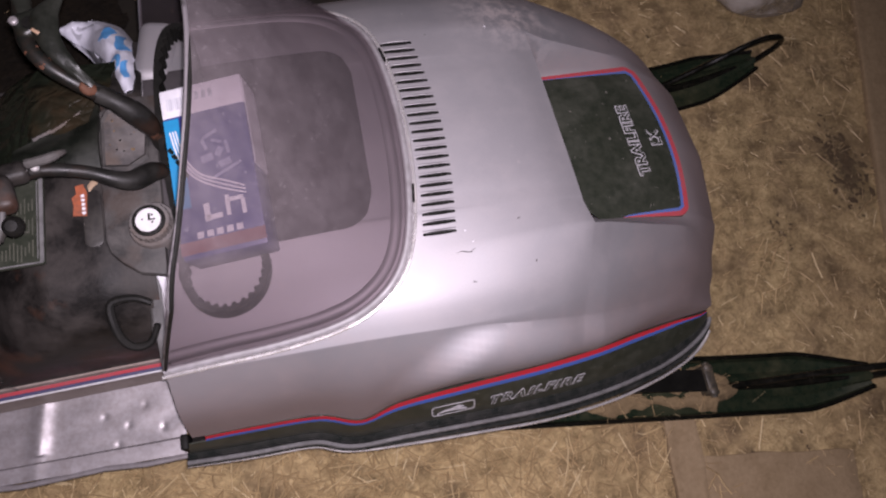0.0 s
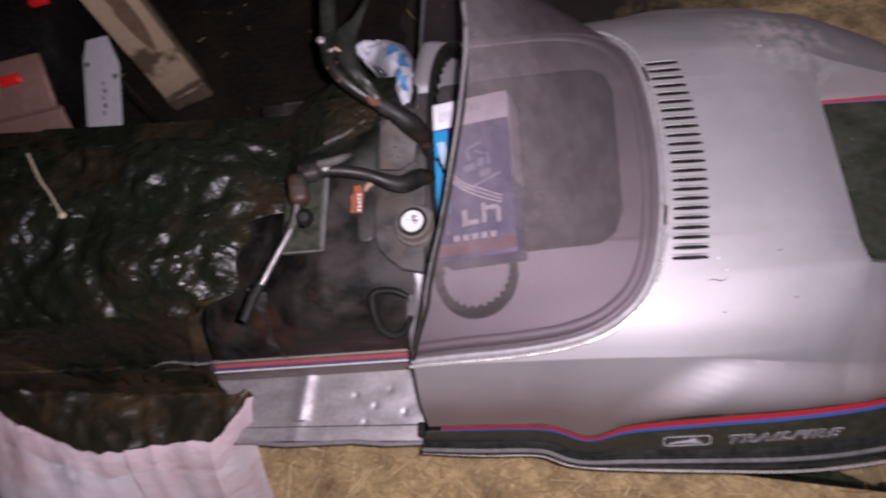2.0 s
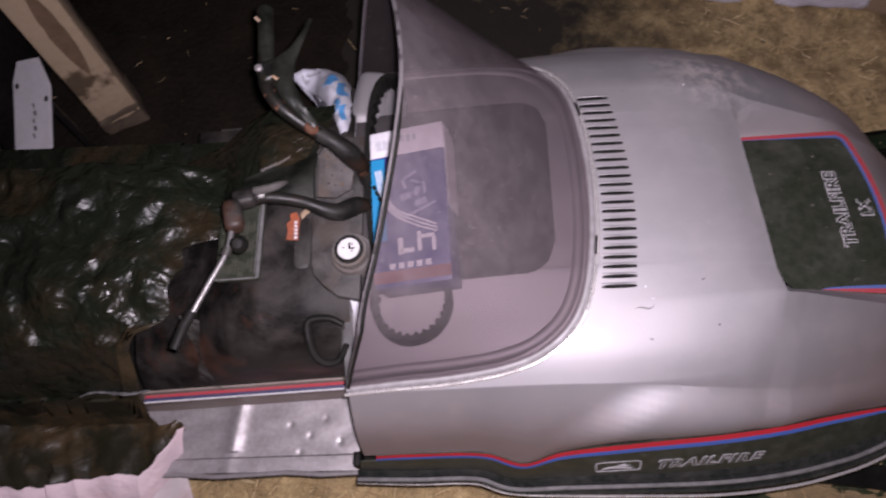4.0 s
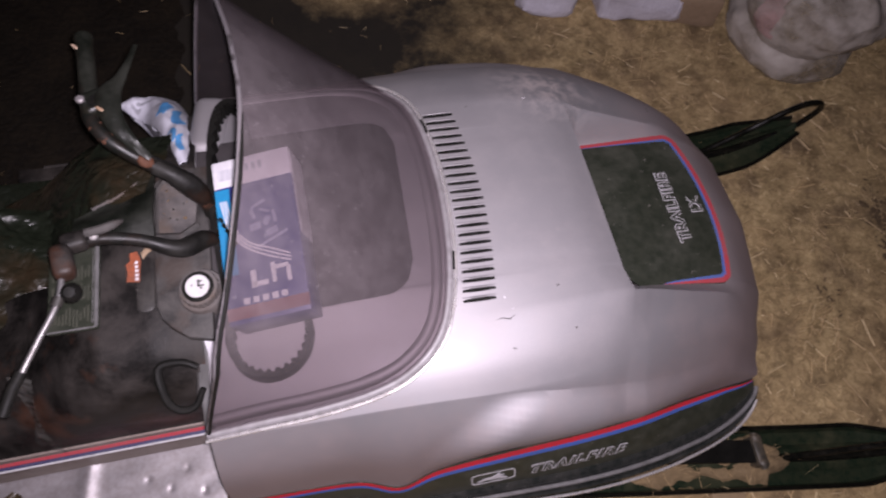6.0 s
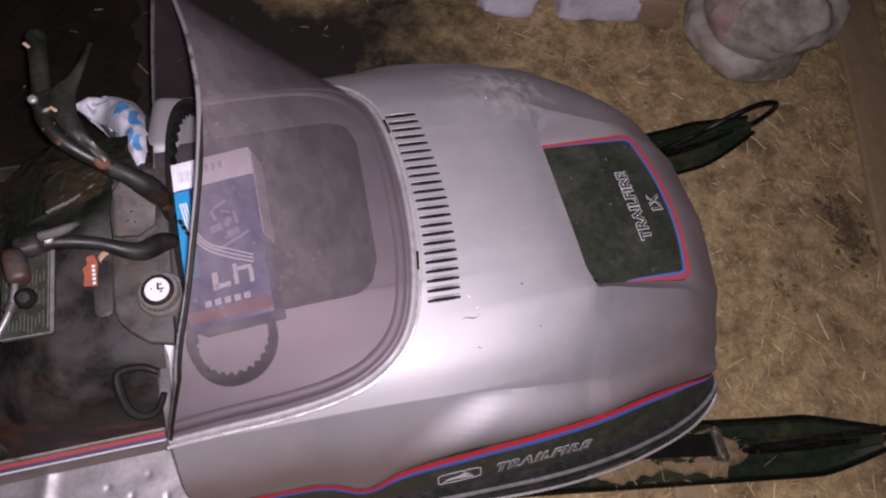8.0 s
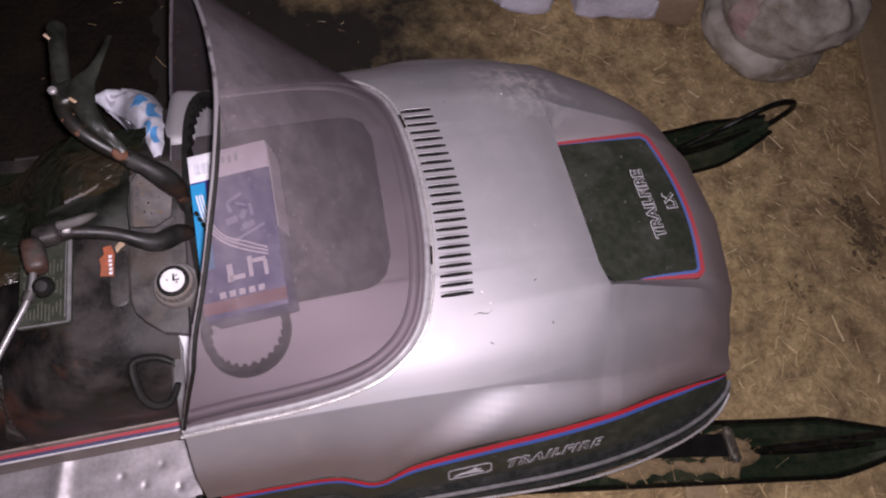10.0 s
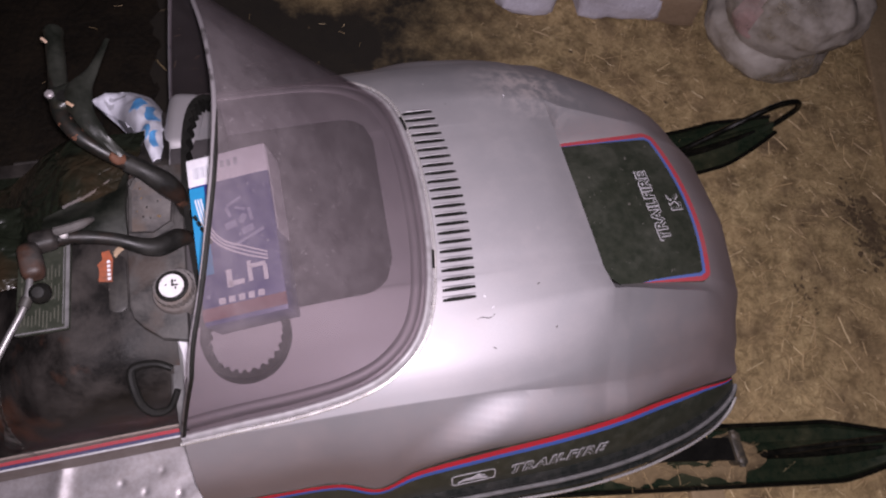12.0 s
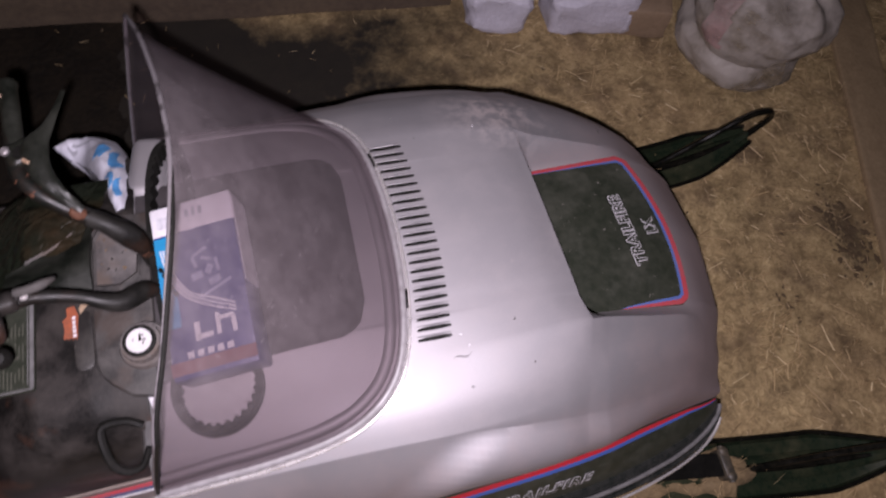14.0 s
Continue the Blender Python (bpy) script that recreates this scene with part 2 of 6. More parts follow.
MATT_BLACK = worn("matt_black", (0.016, 0.014, 0.015), (0.048, 0.041, 0.042), 0.75, big=8.0, fine=90.0, amount=(0.4, 0.8), spots=0.3, relief=0.05)
BLACK_RUBBER = worn("black_rubber", (0.005, 0.005, 0.0045), (0.013, 0.012, 0.010), 0.6, spec=0.12, big=18.0, fine=150.0, amount=(0.5, 0.8))
BLACK_PAINT = worn("chipped_black_paint", (0.006, 0.006, 0.007), (0.030, 0.023, 0.018), 0.42, spec=0.35, big=14.0, fine=70.0, amount=(0.58, 0.8), relief=0.06)
RUST_BAR = worn("black_tube_with_rust", (0.005, 0.006, 0.005), (0.05, 0.022, 0.012), 0.50, spec=0.25, big=22.0, fine=90.0, amount=(0.62, 0.72), spots=0.15, relief=0.08)
GRIME_GREEN = grime("dull_black_casting", (0.005, 0.006, 0.0045), (0.017, 0.018, 0.014), (0.018, 0.014, 0.009), 0.42, 13.0, 120.0)
BUMPER = worn("grey_black_rubber", (0.010, 0.012, 0.011), (0.040, 0.038, 0.035), 0.2, big=12.0, fine=60.0, amount=(0.45, 0.8), relief=0.05)
RED = worn("red_decal", (0.36, 0.018, 0.028), (0.27, 0.022, 0.03), 0.6, spec=0.12, big=20.0, fine=90.0, relief=0.0)
BLUE = worn("blue_decal", (0.045, 0.085, 0.29), (0.05, 0.08, 0.21), 0.6, spec=0.12, big=20.0, fine=90.0, relief=0.0)
DUSTY_RED = worn("dusty_red_decal", (0.27, 0.035, 0.045), (0.22, 0.06, 0.065), 0.6, spec=0.12, big=20.0, fine=90.0, relief=0.0)
DUSTY_BLUE = worn("dusty_blue_decal", (0.055, 0.09, 0.25), (0.08, 0.10, 0.20), 0.6, spec=0.12, big=20.0, fine=90.0, relief=0.0)
WHITE_INK = worn("white_decal", (0.42, 0.41, 0.43), (0.28, 0.27, 0.27), 0.5, big=30.0, fine=120.0, relief=0.0)
CHROME = worn("chrome", (0.80, 0.78, 0.77), (0.55, 0.48, 0.44), 0.30, metal=0.75, big=20.0, fine=120.0, amount=(0.55, 0.85), relief=0.03)
ALUMINIUM = worn("scuffed_aluminium", (0.23, 0.216, 0.222), (0.12, 0.10, 0.092), 0.5, metal=0.4, big=10.0, fine=110.0, amount=(0.5, 0.8), relief=0.06)
SKI_STEEL = worn("black_ski_paint", (0.010, 0.017, 0.010), (0.060, 0.058, 0.032), 0.20, big=9.0, fine=60.0, amount=(0.50, 0.80), spots=0.25, relief=0.06, rvar=0.12)
DUSTY_STEEL = worn("dusty_steel", (0.030, 0.028, 0.022), (0.11, 0.085, 0.055), 0.5, big=30.0, fine=120.0, amount=(0.45, 0.7), relief=0.2)
TWIG = worn("dry_stalk", (0.42, 0.36, 0.26), (0.30, 0.24, 0.16), 0.7, big=40.0, fine=150.0)
BLACK_BAG = plastic_sheet("black_plastic_film", (0.0075, 0.0095, 0.006), 0.25, (0.023, 0.0155, 0.0085), 0.75, 7.0, 0.32)
BROWN_FILM = plastic_sheet("brown_film", (0.014, 0.0125, 0.007), 0.36, (0.060, 0.039, 0.019), 0.30, 6.0, 0.35)
WHITE_BAG = plastic_sheet("white_plastic_film", (0.66, 0.60, 0.63), 0.45, (0.66, 0.50, 0.52), 0.15, 9.0)
PINK_FILM = plastic_sheet("pinkish_plastic_film", (0.62, 0.50, 0.53), 0.45, (0.62, 0.46, 0.48), 0.2, 9.0)
RUST = worn("rust", (0.085, 0.036, 0.020), (0.03, 0.016, 0.011), 0.75, big=60.0, fine=200.0, spec=0.2)
CARD_WHITE = worn("white_card", (0.52, 0.51, 0.54), (0.42, 0.40, 0.42), 0.6, big=20.0, fine=150.0, relief=0.03)
CARD_BLUE = worn("blue_card", (0.015, 0.17, 0.33), (0.02, 0.13, 0.27), 0.4, big=12.0, fine=150.0, relief=0.02)
CARD_NAVY = worn("navy_card", (0.030, 0.028, 0.125), (0.045, 0.042, 0.15), 0.4, big=12.0, fine=150.0, relief=0.02)
PALE_INK = worn("pale_blue_ink", (0.22, 0.22, 0.32), (0.14, 0.14, 0.24), 0.5, big=30.0, fine=120.0, relief=0.0)
CARD_RED = worn("red_card", (0.17, 0.055, 0.06), (0.12, 0.05, 0.06), 0.5, big=12.0, fine=150.0, relief=0.0)
ORANGE = worn("orange_sticker", (0.27, 0.070, 0.030), (0.06, 0.035, 0.025), 0.5, big=30.0, fine=150.0, relief=0.0)
WOOD = worn("weathered_wood", (0.36, 0.26, 0.19), (0.22, 0.13, 0.07), 0.8, big=5.0, fine=60.0, amount=(0.45, 0.6), relief=0.4, depth=0.004)
GLOSS_BLACK = worn("gloss_black_paint", (0.003, 0.0035, 0.003), (0.02, 0.017, 0.012), 0.2, spec=0.35, big=20.0, fine=80.0, amount=(0.6, 0.8), relief=0.04)
PALE_EDGE = worn("frosted_acrylic_edge", (0.10, 0.092, 0.096), (0.03, 0.027, 0.027), 0.4, big=38.0, fine=120.0, amount=(0.54, 0.62), spots=0.1, relief=0.0)
DULL_STEEL = worn("dull_steel", (0.22, 0.215, 0.215), (0.11, 0.10, 0.09), 0.45, metal=0.7, big=30.0, fine=120.0, relief=0.03)
DARK_BLUE = worn("dark_blue_stripe", (0.025, 0.025, 0.075), (0.045, 0.040, 0.075), 0.5, big=30.0, fine=120.0, relief=0.0)
CARDBOARD = worn("brown_cardboard", (0.26, 0.185, 0.12), (0.19, 0.13, 0.08), 0.85, big=9.0, fine=90.0, relief=0.2)
CRUMBS = worn("dark_crumbs", (0.065, 0.043, 0.022), (0.14, 0.095, 0.048), 0.95, big=30.0, fine=110.0, relief=0.5, depth=0.004)
SKI_DIRT = worn("dry_dirt", (0.15, 0.105, 0.052), (0.26, 0.185, 0.095), 0.95, big=22.0, fine=110.0, relief=0.7, depth=0.006)
DUNG = worn("trodden_dark_dirt", (0.085, 0.056, 0.029), (0.17, 0.112, 0.058), 0.95, big=30.0, fine=110.0, relief=0.7, depth=0.006)
DARK_GROUND = worn("damp_soil", (0.006, 0.0045, 0.003), (0.020, 0.014, 0.008), 0.85, spec=0.2, big=7.0, fine=60.0, relief=0.6, depth=0.01)
DARK_WOOD = worn("dark_barn_wood", (0.07, 0.05, 0.035), (0.13, 0.095, 0.06), 0.85, big=4.0, fine=50.0, relief=0.4, depth=0.004)
SLEEVE = grime("worn_rubber_sleeve", (0.005, 0.005, 0.0045), (0.016, 0.015, 0.013), (0.022, 0.012, 0.008), 0.50, 16.0, 140.0, 0.22)
DUST_GREY = grime("dust_covered_plastic", (0.045, 0.041, 0.040), (0.115, 0.105, 0.100), (0.070, 0.052, 0.040), 0.8, 18.0, 160.0)
TEXT_OLIVE = worn("faded_olive_ink", (0.060, 0.060, 0.045), (0.03, 0.032, 0.024), 0.6, big=30.0, fine=120.0, relief=0.0)
BARE_TUNNEL = worn("brownish_bare_metal", (0.27, 0.225, 0.20), (0.16, 0.12, 0.10), 0.5, metal=0.3, big=9.0, fine=90.0, relief=0.06)
STAINED_WOOD = worn("stained_weathered_wood", (0.40, 0.30, 0.20), (0.07, 0.045, 0.025), 0.85, big=6.0, fine=60.0, amount=(0.56, 0.63), spots=0.12, relief=0.5, depth=0.004)
RIB_GREY = worn("grey_and_highlight", (0.13, 0.127, 0.127), (0.03, 0.03, 0.028), 0.35, big=16.0, fine=70.0, amount=(0.5, 0.75), relief=0.03)
GASKET = worn("dusty_gasket", (0.21, 0.20, 0.205), (0.10, 0.09, 0.09), 0.5, big=14.0, fine=90.0, amount=(0.5, 0.75), relief=0.05)
BROWN_STAIN = worn("brown_stained_wood", (0.17, 0.11, 0.065), (0.10, 0.06, 0.035), 0.85, big=12.0, fine=70.0, relief=0.3)
GREY_BOARD = worn("dusty_grey_board", (0.285, 0.208, 0.120), (0.19, 0.132, 0.070), 0.9, big=16.0, fine=90.0, relief=0.4, depth=0.003)
WHITE_FOAM = worn("white_foam", (0.55, 0.53, 0.60), (0.42, 0.40, 0.46), 0.7, big=14.0, fine=80.0, relief=0.5, depth=0.006)
CLEAR_BAG = plastic_sheet("milky_plastic_film", (0.40, 0.36, 0.32), 0.5, (0.20, 0.17, 0.125), 0.22, 7.0)
see_through(CLEAR_BAG, 0.10, 0.62, 6.0)
CLEAR_FLAP = plastic_sheet("clear_plastic_film", (0.10, 0.10, 0.09), 0.15, (0.16, 0.15, 0.14), 0.5, 16.0)
see_through(CLEAR_FLAP, 0.62, 0.86, 18.0)
PINK_BAG = plastic_sheet("pink_printed_film", (0.42, 0.28, 0.26), 0.5, (0.38, 0.31, 0.28))
see_through(PINK_BAG, 0.25, 0.55, 14.0)
WHITE_FILM = worn("white_carrier_film", (0.56, 0.56, 0.62), (0.40, 0.40, 0.46), 0.5, big=16.0, fine=70.0, amount=(0.45, 0.75), relief=0.2)
PRINT_BLUE = worn("blue_print", (0.07, 0.24, 0.50), (0.12, 0.32, 0.56), 0.5, big=25.0, fine=90.0, relief=0.05)
PRINT_GREY = worn("grey_print", (0.26, 0.26, 0.29), (0.38, 0.38, 0.42), 0.5, big=40.0, fine=120.0, relief=0.05)
RED_LENS = worn("red_lens", (0.75, 0.02, 0.015), (0.6, 0.02, 0.02), 0.12, big=20.0, fine=90.0, relief=0.0)
BROWN_METAL = worn("brown_metal_panel", (0.30, 0.18, 0.15), (0.20, 0.12, 0.09), 0.35, metal=0.4, big=6.0, fine=60.0, relief=0.04)
YELLOW_INK = worn("amber_decal", (0.62, 0.27, 0.02), (0.5, 0.2, 0.02), 0.45, big=20.0, fine=90.0, relief=0.0)
GAUGE_FACE = worn("white_dial", (0.50, 0.49, 0.50), (0.40, 0.38, 0.37), 0.4, big=30.0, fine=90.0, relief=0.0)


# ---------------------------------------------------------------- mesh helpers
def fin(bm, smooth=True, normals=True):
    if normals:
        bmesh.ops.recalc_face_normals(bm, faces=bm.faces)
    for f in bm.faces:
        f.smooth = smooth
    return bm


def part(name, bm, material, parent=None, label="", sharp=35.0):
    me = bpy.data.meshes.new(name)
    bm.to_mesh(me)
    bm.free()
    me.set_sharp_from_angle(angle=radians(sharp))
    for mat in material if isinstance(material, (list, tuple)) else [material]:
        me.materials.append(mat)
    ob = new(name, me)
    if parent:
        ob.parent = parent
    if label:
        ob["label"] = label
    return ob


def empty(name, at, label, category, group="", kind=""):
    ob = new(name)
    ob.empty_display_size = 0.05
    ob.location = at
    return tagged(ob, label, category, group, kind)


def under(parent, ob):
    """Hang a part built in world coordinates under a thing that stands elsewhere."""
    ob.parent = parent
    ob.matrix_parent_inverse = parent.matrix_basis.inverted()
    return ob


def hung(name, bm, material, parent, label="", sharp=35.0):
    return under(parent, part(name, bm, material, None, label, sharp))


def grid(rows, close_u=False, close_v=False, thick=0.0):
    """A sheet through rows of points; thick: metres of thickness below it."""
    bm = bmesh.new()
    vs = [[bm.verts.new(p) for p in r] for r in rows]
    n, m = len(vs), len(vs[0])
    for i in range(n if close_u else n - 1):
        for j in range(m if close_v else m - 1):
            a, b, c, d = vs[i][j], vs[i][(j + 1) % m], vs[(i + 1) % n][(j + 1) % m], vs[(i + 1) % n][j]
            if len({a, b, c, d}) == 4:
                bm.faces.new((a, b, c, d))
    bmesh.ops.remove_doubles(bm, verts=bm.verts, dist=1e-6)
    fin(bm)
    if thick:
        bmesh.ops.solidify(bm, geom=bm.faces[:], thickness=thick)
        fin(bm)
    return bm


def spline(pts, n):
    """n points along a smooth line through pts, evenly spread over its pieces."""
    P = [Vector(p) for p in pts]
    out = []
    for k in range(n):
        s = k * (len(P) - 1) / (n - 1)
        i = min(int(s), len(P) - 2)
        u = s - i
        a, b, c, d = P[max(i - 1, 0)], P[i], P[i + 1], P[min(i + 2, len(P) - 1)]
        out.append(0.5 * (2 * b + (c - a) * u + (2 * a - 5 * b + 4 * c - d) * u * u + (3 * b - a - 3 * c + d) * u ** 3))
    return out


def tube(pts, r, seg=10, closed=False, cap=True):
    """A round bar along pts; r is one radius or one for each point."""
    P = [Vector(p) for p in pts]
    n = len(P)
    R = r if isinstance(r, (list, tuple)) else [r] * n
    rows, ref = [], Vector((0, 0, 1))
    for i, p in enumerate(P):
        a = P[(i - 1) % n] if closed else P[max(i - 1, 0)]
        b = P[(i + 1) % n] if closed else P[min(i + 1, n - 1)]
        t = (b - a).normalized()
        if abs(t.dot(ref)) > 0.95:
            ref = Vector((0, 1, 0)) if abs(t.y) < 0.9 else Vector((1, 0, 0))
        u = (ref - t * ref.dot(t)).normalized()
        ref = u
        v = t.cross(u)
        rows.append([p + R[i] * (math.cos(w) * u + math.sin(w) * v) for w in (2 * math.pi * k / seg for k in range(seg))])
    bm = grid(rows, close_u=closed, close_v=True)
    if cap and not closed:
        bmesh.ops.holes_fill(bm, edges=[e for e in bm.edges if e.is_boundary])
    return fin(bm)


def block(size, m=None, bevel=0.004, seg=2):
    bm = bmesh.new()
    bmesh.ops.create_cube(bm, size=1.0)
    bmesh.ops.scale(bm, vec=size, verts=bm.verts)
    if bevel:
        bmesh.ops.bevel(bm, geom=bm.edges[:], offset=bevel, segments=seg, affect="EDGES", profile=0.5)
    if m:
        bmesh.ops.transform(bm, matrix=m, verts=bm.verts)
    return fin(bm)


def lathe(profile, m=None, seg=28):
    """A turned body: (radius, height) pairs round z."""
    rows = [[(r * math.cos(2 * math.pi * k / seg), r * math.sin(2 * math.pi * k / seg), z) for k in range(seg)] for r, z in profile]
    bm = grid(rows, close_v=True)
    bmesh.ops.holes_fill(bm, edges=[e for e in bm.edges if e.is_boundary])
    if m:
        bmesh.ops.transform(bm, matrix=m, verts=bm.verts)
    return fin(bm)


def prism(outline, z0, z1, m=None, bevel=0.0):
    """An upright body over a flat outline."""
    bm = bmesh.new()
    lo, hi = [bm.verts.new((x, y, z0)) for x, y in outline], [bm.verts.new((x, y, z1)) for x, y in outline]
    bm.faces.new(lo[::-1]), bm.faces.new(hi)
    n = len(lo)
    for i in range(n):
        bm.faces.new((lo[i], lo[(i + 1) % n], hi[(i + 1) % n], hi[i]))
    fin(bm)
    if bevel:
        bmesh.ops.bevel(bm, geom=[e for e in bm.edges if all(v.co.z > z1 - 1e-6 for v in e.verts)], offset=bevel, segments=2, affect="EDGES", profile=0.5)
    if m:
        bmesh.ops.transform(bm, matrix=m, verts=bm.verts)
    return fin(bm)


def rounded(w, h, r, seg=5, cx=0.0, cy=0.0):
    out = []
    for sx, sy, a0 in ((1, 1, 0), (-1, 1, 90), (-1, -1, 180), (1, -1, 270)):
        for k in range(seg + 1):
            a = radians(a0 + 90 * k / seg)
            out.append((cx + sx * (w / 2 - r) + r * math.cos(a), cy + sy * (h / 2 - r) + r * math.sin(a)))
    return out


def basis(o, ax, ay):
    """A frame at o whose x runs along ax, y nearly along ay."""
    ax, ay = Vector(ax).normalized(), Vector(ay)
    ay = (ay - ax * ay.dot(ax)).normalized()
    m = Matrix((ax, ay, ax.cross(ay))).transposed().to_4x4()
    m.translation = o
    return m


def letters(text, size, m, thick=0.0006, grow=0.0, space=1.0, shear=0.0, wide=0.0, high=0.0):
    """Raised letters in the built-in font, laid at m, fitted into wide x high metres."""
    cu = bpy.data.curves.new("letters", "FONT")
    cu.body, cu.size, cu.extrude, cu.align_x, cu.align_y, cu.offset, cu.space_character, cu.shear = text, size, thick, "CENTER", "CENTER", grow, space, shear
    cu.resolution_u = 3
    ob = bpy.data.objects.new("letters", cu)
    scene.collection.objects.link(ob)
    me = ob.evaluated_get(bpy.context.evaluated_depsgraph_get()).to_mesh()
    bm = bmesh.new()
    bm.from_mesh(me)
    bpy.data.objects.remove(ob)
    bpy.data.curves.remove(cu)
    if wide:
        xs, ys = [v.co.x for v in bm.verts], [v.co.y for v in bm.verts]
        fit = Matrix.Diagonal((wide / (max(xs) - min(xs)), high / (max(ys) - min(ys)), 1, 1)) @ Matrix.Translation((-(max(xs) + min(xs)) / 2, -(max(ys) + min(ys)) / 2, 0))
        bmesh.ops.transform(bm, matrix=fit, verts=bm.verts)
    bmesh.ops.transform(bm, matrix=m, verts=bm.verts)
    return bm


def lerp_table(xs, tab):
    """Rows of numbers by the first column, blended smoothly."""
    def at(x):
        if x <= tab[0][0]:
            return tab[0][1:]
        for a, b in zip(tab, tab[1:]):
            if x <= b[0]:
                u = (x - a[0]) / (b[0] - a[0])
                return [p + (q - p) * u for p, q in zip(a[1:], b[1:])]
        return tab[-1][1:]
    return [at(x) for x in xs]


# ---------------------------------------------------------------- the barn
def heap(x, y):
    """Height of the earth floor."""
    return 0.010 * noise.noise((x * 2.3, y * 2.3, 0.3)) + 0.005 * noise.noise((x * 9, y * 9, 2.0)) - 0.004


def ground():
    xs = [-4 + 8 * i / 180 for i in range(181)]
    ys = [-4 + 8 * i / 180 for i in range(181)]
    bm = grid([[(x, y, heap(x, y)) for y in ys] for x in xs])
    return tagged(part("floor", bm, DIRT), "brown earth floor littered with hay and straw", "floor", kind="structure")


def barn_shell():
    for name, size, at in (("wall_north", (8.2, 0.1, 3.2), (0, 4.05, 1.55)), ("wall_south", (8.2, 0.1, 3.2), (0, -4.05, 1.55)), ("wall_east", (0.1, 8.0, 3.2), (4.05, 0, 1.55)), ("wall_west", (0.1, 8.0, 3.2), (-4.05, 0, 1.55))):
        tagged(part(name, block(size, pose(*at), 0.0), DARK_WOOD), "dark unpainted wooden barn wall", "wall", kind="structure")
    tagged(part("ceiling", block((8.2, 8.2, 0.1), pose(0, 0, 3.2), 0.0), DARK_WOOD), "dark wooden barn ceiling", "ceiling", kind="structure")


def straw_litter():
    """Loose stalks on the floor."""
    rng = random.Random(4)
    verts, faces = [], []
    for k in range(90000):
        x, y = rng.uniform(-2.4, 2.1), rng.uniform(-1.3, 1.5)
        near = 1.0 if y < -0.36 and x < 0.75 else (0.012 if y > 0.2 and x < 0.14 - 1.1 * max(0.0, y - 0.9) else (0.01 if y > 0.6 and x < 0.50 else 0.24))
        near *= 0.35 + 1.3 * max(0.0, min(1.0, 0.5 + 1.3 * noise.noise((x * 3.1, y * 3.1, 8.0))))
        if rng.random() > near:
            continue
        big = rng.random() < (0.26 if y < -0.36 and x < 0.75 else 0.07)
        ln, w, a = (rng.uniform(0.02, 0.095), rng.uniform(0.0009, 0.0020), rng.uniform(0, math.pi)) if big else (rng.uniform(0.006, 0.03), rng.uniform(0.0004, 0.0010), rng.uniform(0, math.pi))
        z = heap(x, y) + rng.uniform(0.001, 0.008 if not big else 0.016) + (0.012 if y > 0.2 and x < -0.5 else 0.0)
        tilt = rng.uniform(-0.12, 0.16)
        d = Vector((math.cos(a), math.sin(a), tilt)) * ln / 2
        s, bend = Vector((-math.sin(a), math.cos(a), 0)) * w, Vector((-math.sin(a), math.cos(a), 0)) * rng.uniform(-0.05, 0.05) * ln
        c, b = Vector((x, y, z)), len(verts)
        up = Vector((0, 0, w * 1.2))
        for p in (c - d, c + bend, c + d):
            verts += [p - s, p + s, p + up]
        for i in (0, 3):
            for q in range(3):
                faces.append((b + i + q, b + i + (q + 1) % 3, b + i + 3 + (q + 1) % 3, b + i + 3 + q))
        if k % 3 == 0 and rng.random() < 0.5:
            # thinner litter out to the walls
            x2, y2, a2 = rng.uniform(-3.9, 3.9), rng.uniform(-3.9, 3.9), rng.uniform(0, math.pi)
            if -3.0 < x2 < 2.1 and 0.1 < y2 < 2.2:
                y2 = -1.3 - y2
            e, s2, b = Vector((math.cos(a2), math.sin(a2), 0)) * 0.02, Vector((-math.sin(a2), math.cos(a2), 0)) * 0.001, len(verts)
            for p in (-e, e):
                q = Vector((x2, y2, heap(x2, y2) + 0.004)) + p
                verts += [q - s2, q + s2, q + Vector((0, 0, 0.0015))]
            for q in range(3):
                faces.append((b + q, b + (q + 1) % 3, b + 3 + (q + 1) % 3, b + 3 + q))
    # small tufts of paler stalks lying together
    for tx, ty, count, turn in ((1.075, -0.110, 16, 0.5), (1.02, -0.060, 9, 0.3), (0.62, -0.50, 14, 1.1), (0.10, -0.62, 22, 0.2), (-0.15, -0.60, 20, 2.6), (0.36, -0.60, 16, 0.9)):
        for k in range(count):
            a, ln, w = turn + rng.gauss(0, 0.55), rng.uniform(0.03, 0.085), rng.uniform(0.0008, 0.0015)
            x, y = tx + rng.gauss(0, 0.030), ty + rng.gauss(0, 0.022)
            d, sd = Vector((math.cos(a), math.sin(a), rng.uniform(-0.05, 0.2))) * ln / 2, Vector((-math.sin(a), math.cos(a), 0)) * w
            c, b = Vector((x, y, heap(x, y) + rng.uniform(0.006, 0.020))), len(verts)
            for q in (c - d, c + d):
                verts += [q - sd, q + sd, q + Vector((0, 0, w * 1.3))]
            for q in range(3):
                faces.append((b + q, b + (q + 1) % 3, b + 3 + (q + 1) % 3, b + 3 + q))
    me = bpy.data.meshes.new("straw")
    me.from_pydata([tuple(v) for v in verts], [], faces)
    me.materials.append(STRAW)
    return tagged(new("straw", me), "loose dry hay and straw stalks on the floor", "straw", kind="stuff")


ground()
barn_shell()
straw_litter()

# ---------------------------------------------------------------- the snowmobile
sled = empty("snowmobile", (0, 0, 0), "silver vintage snowmobile with black trim, red and blue stripes", "snowmobile")

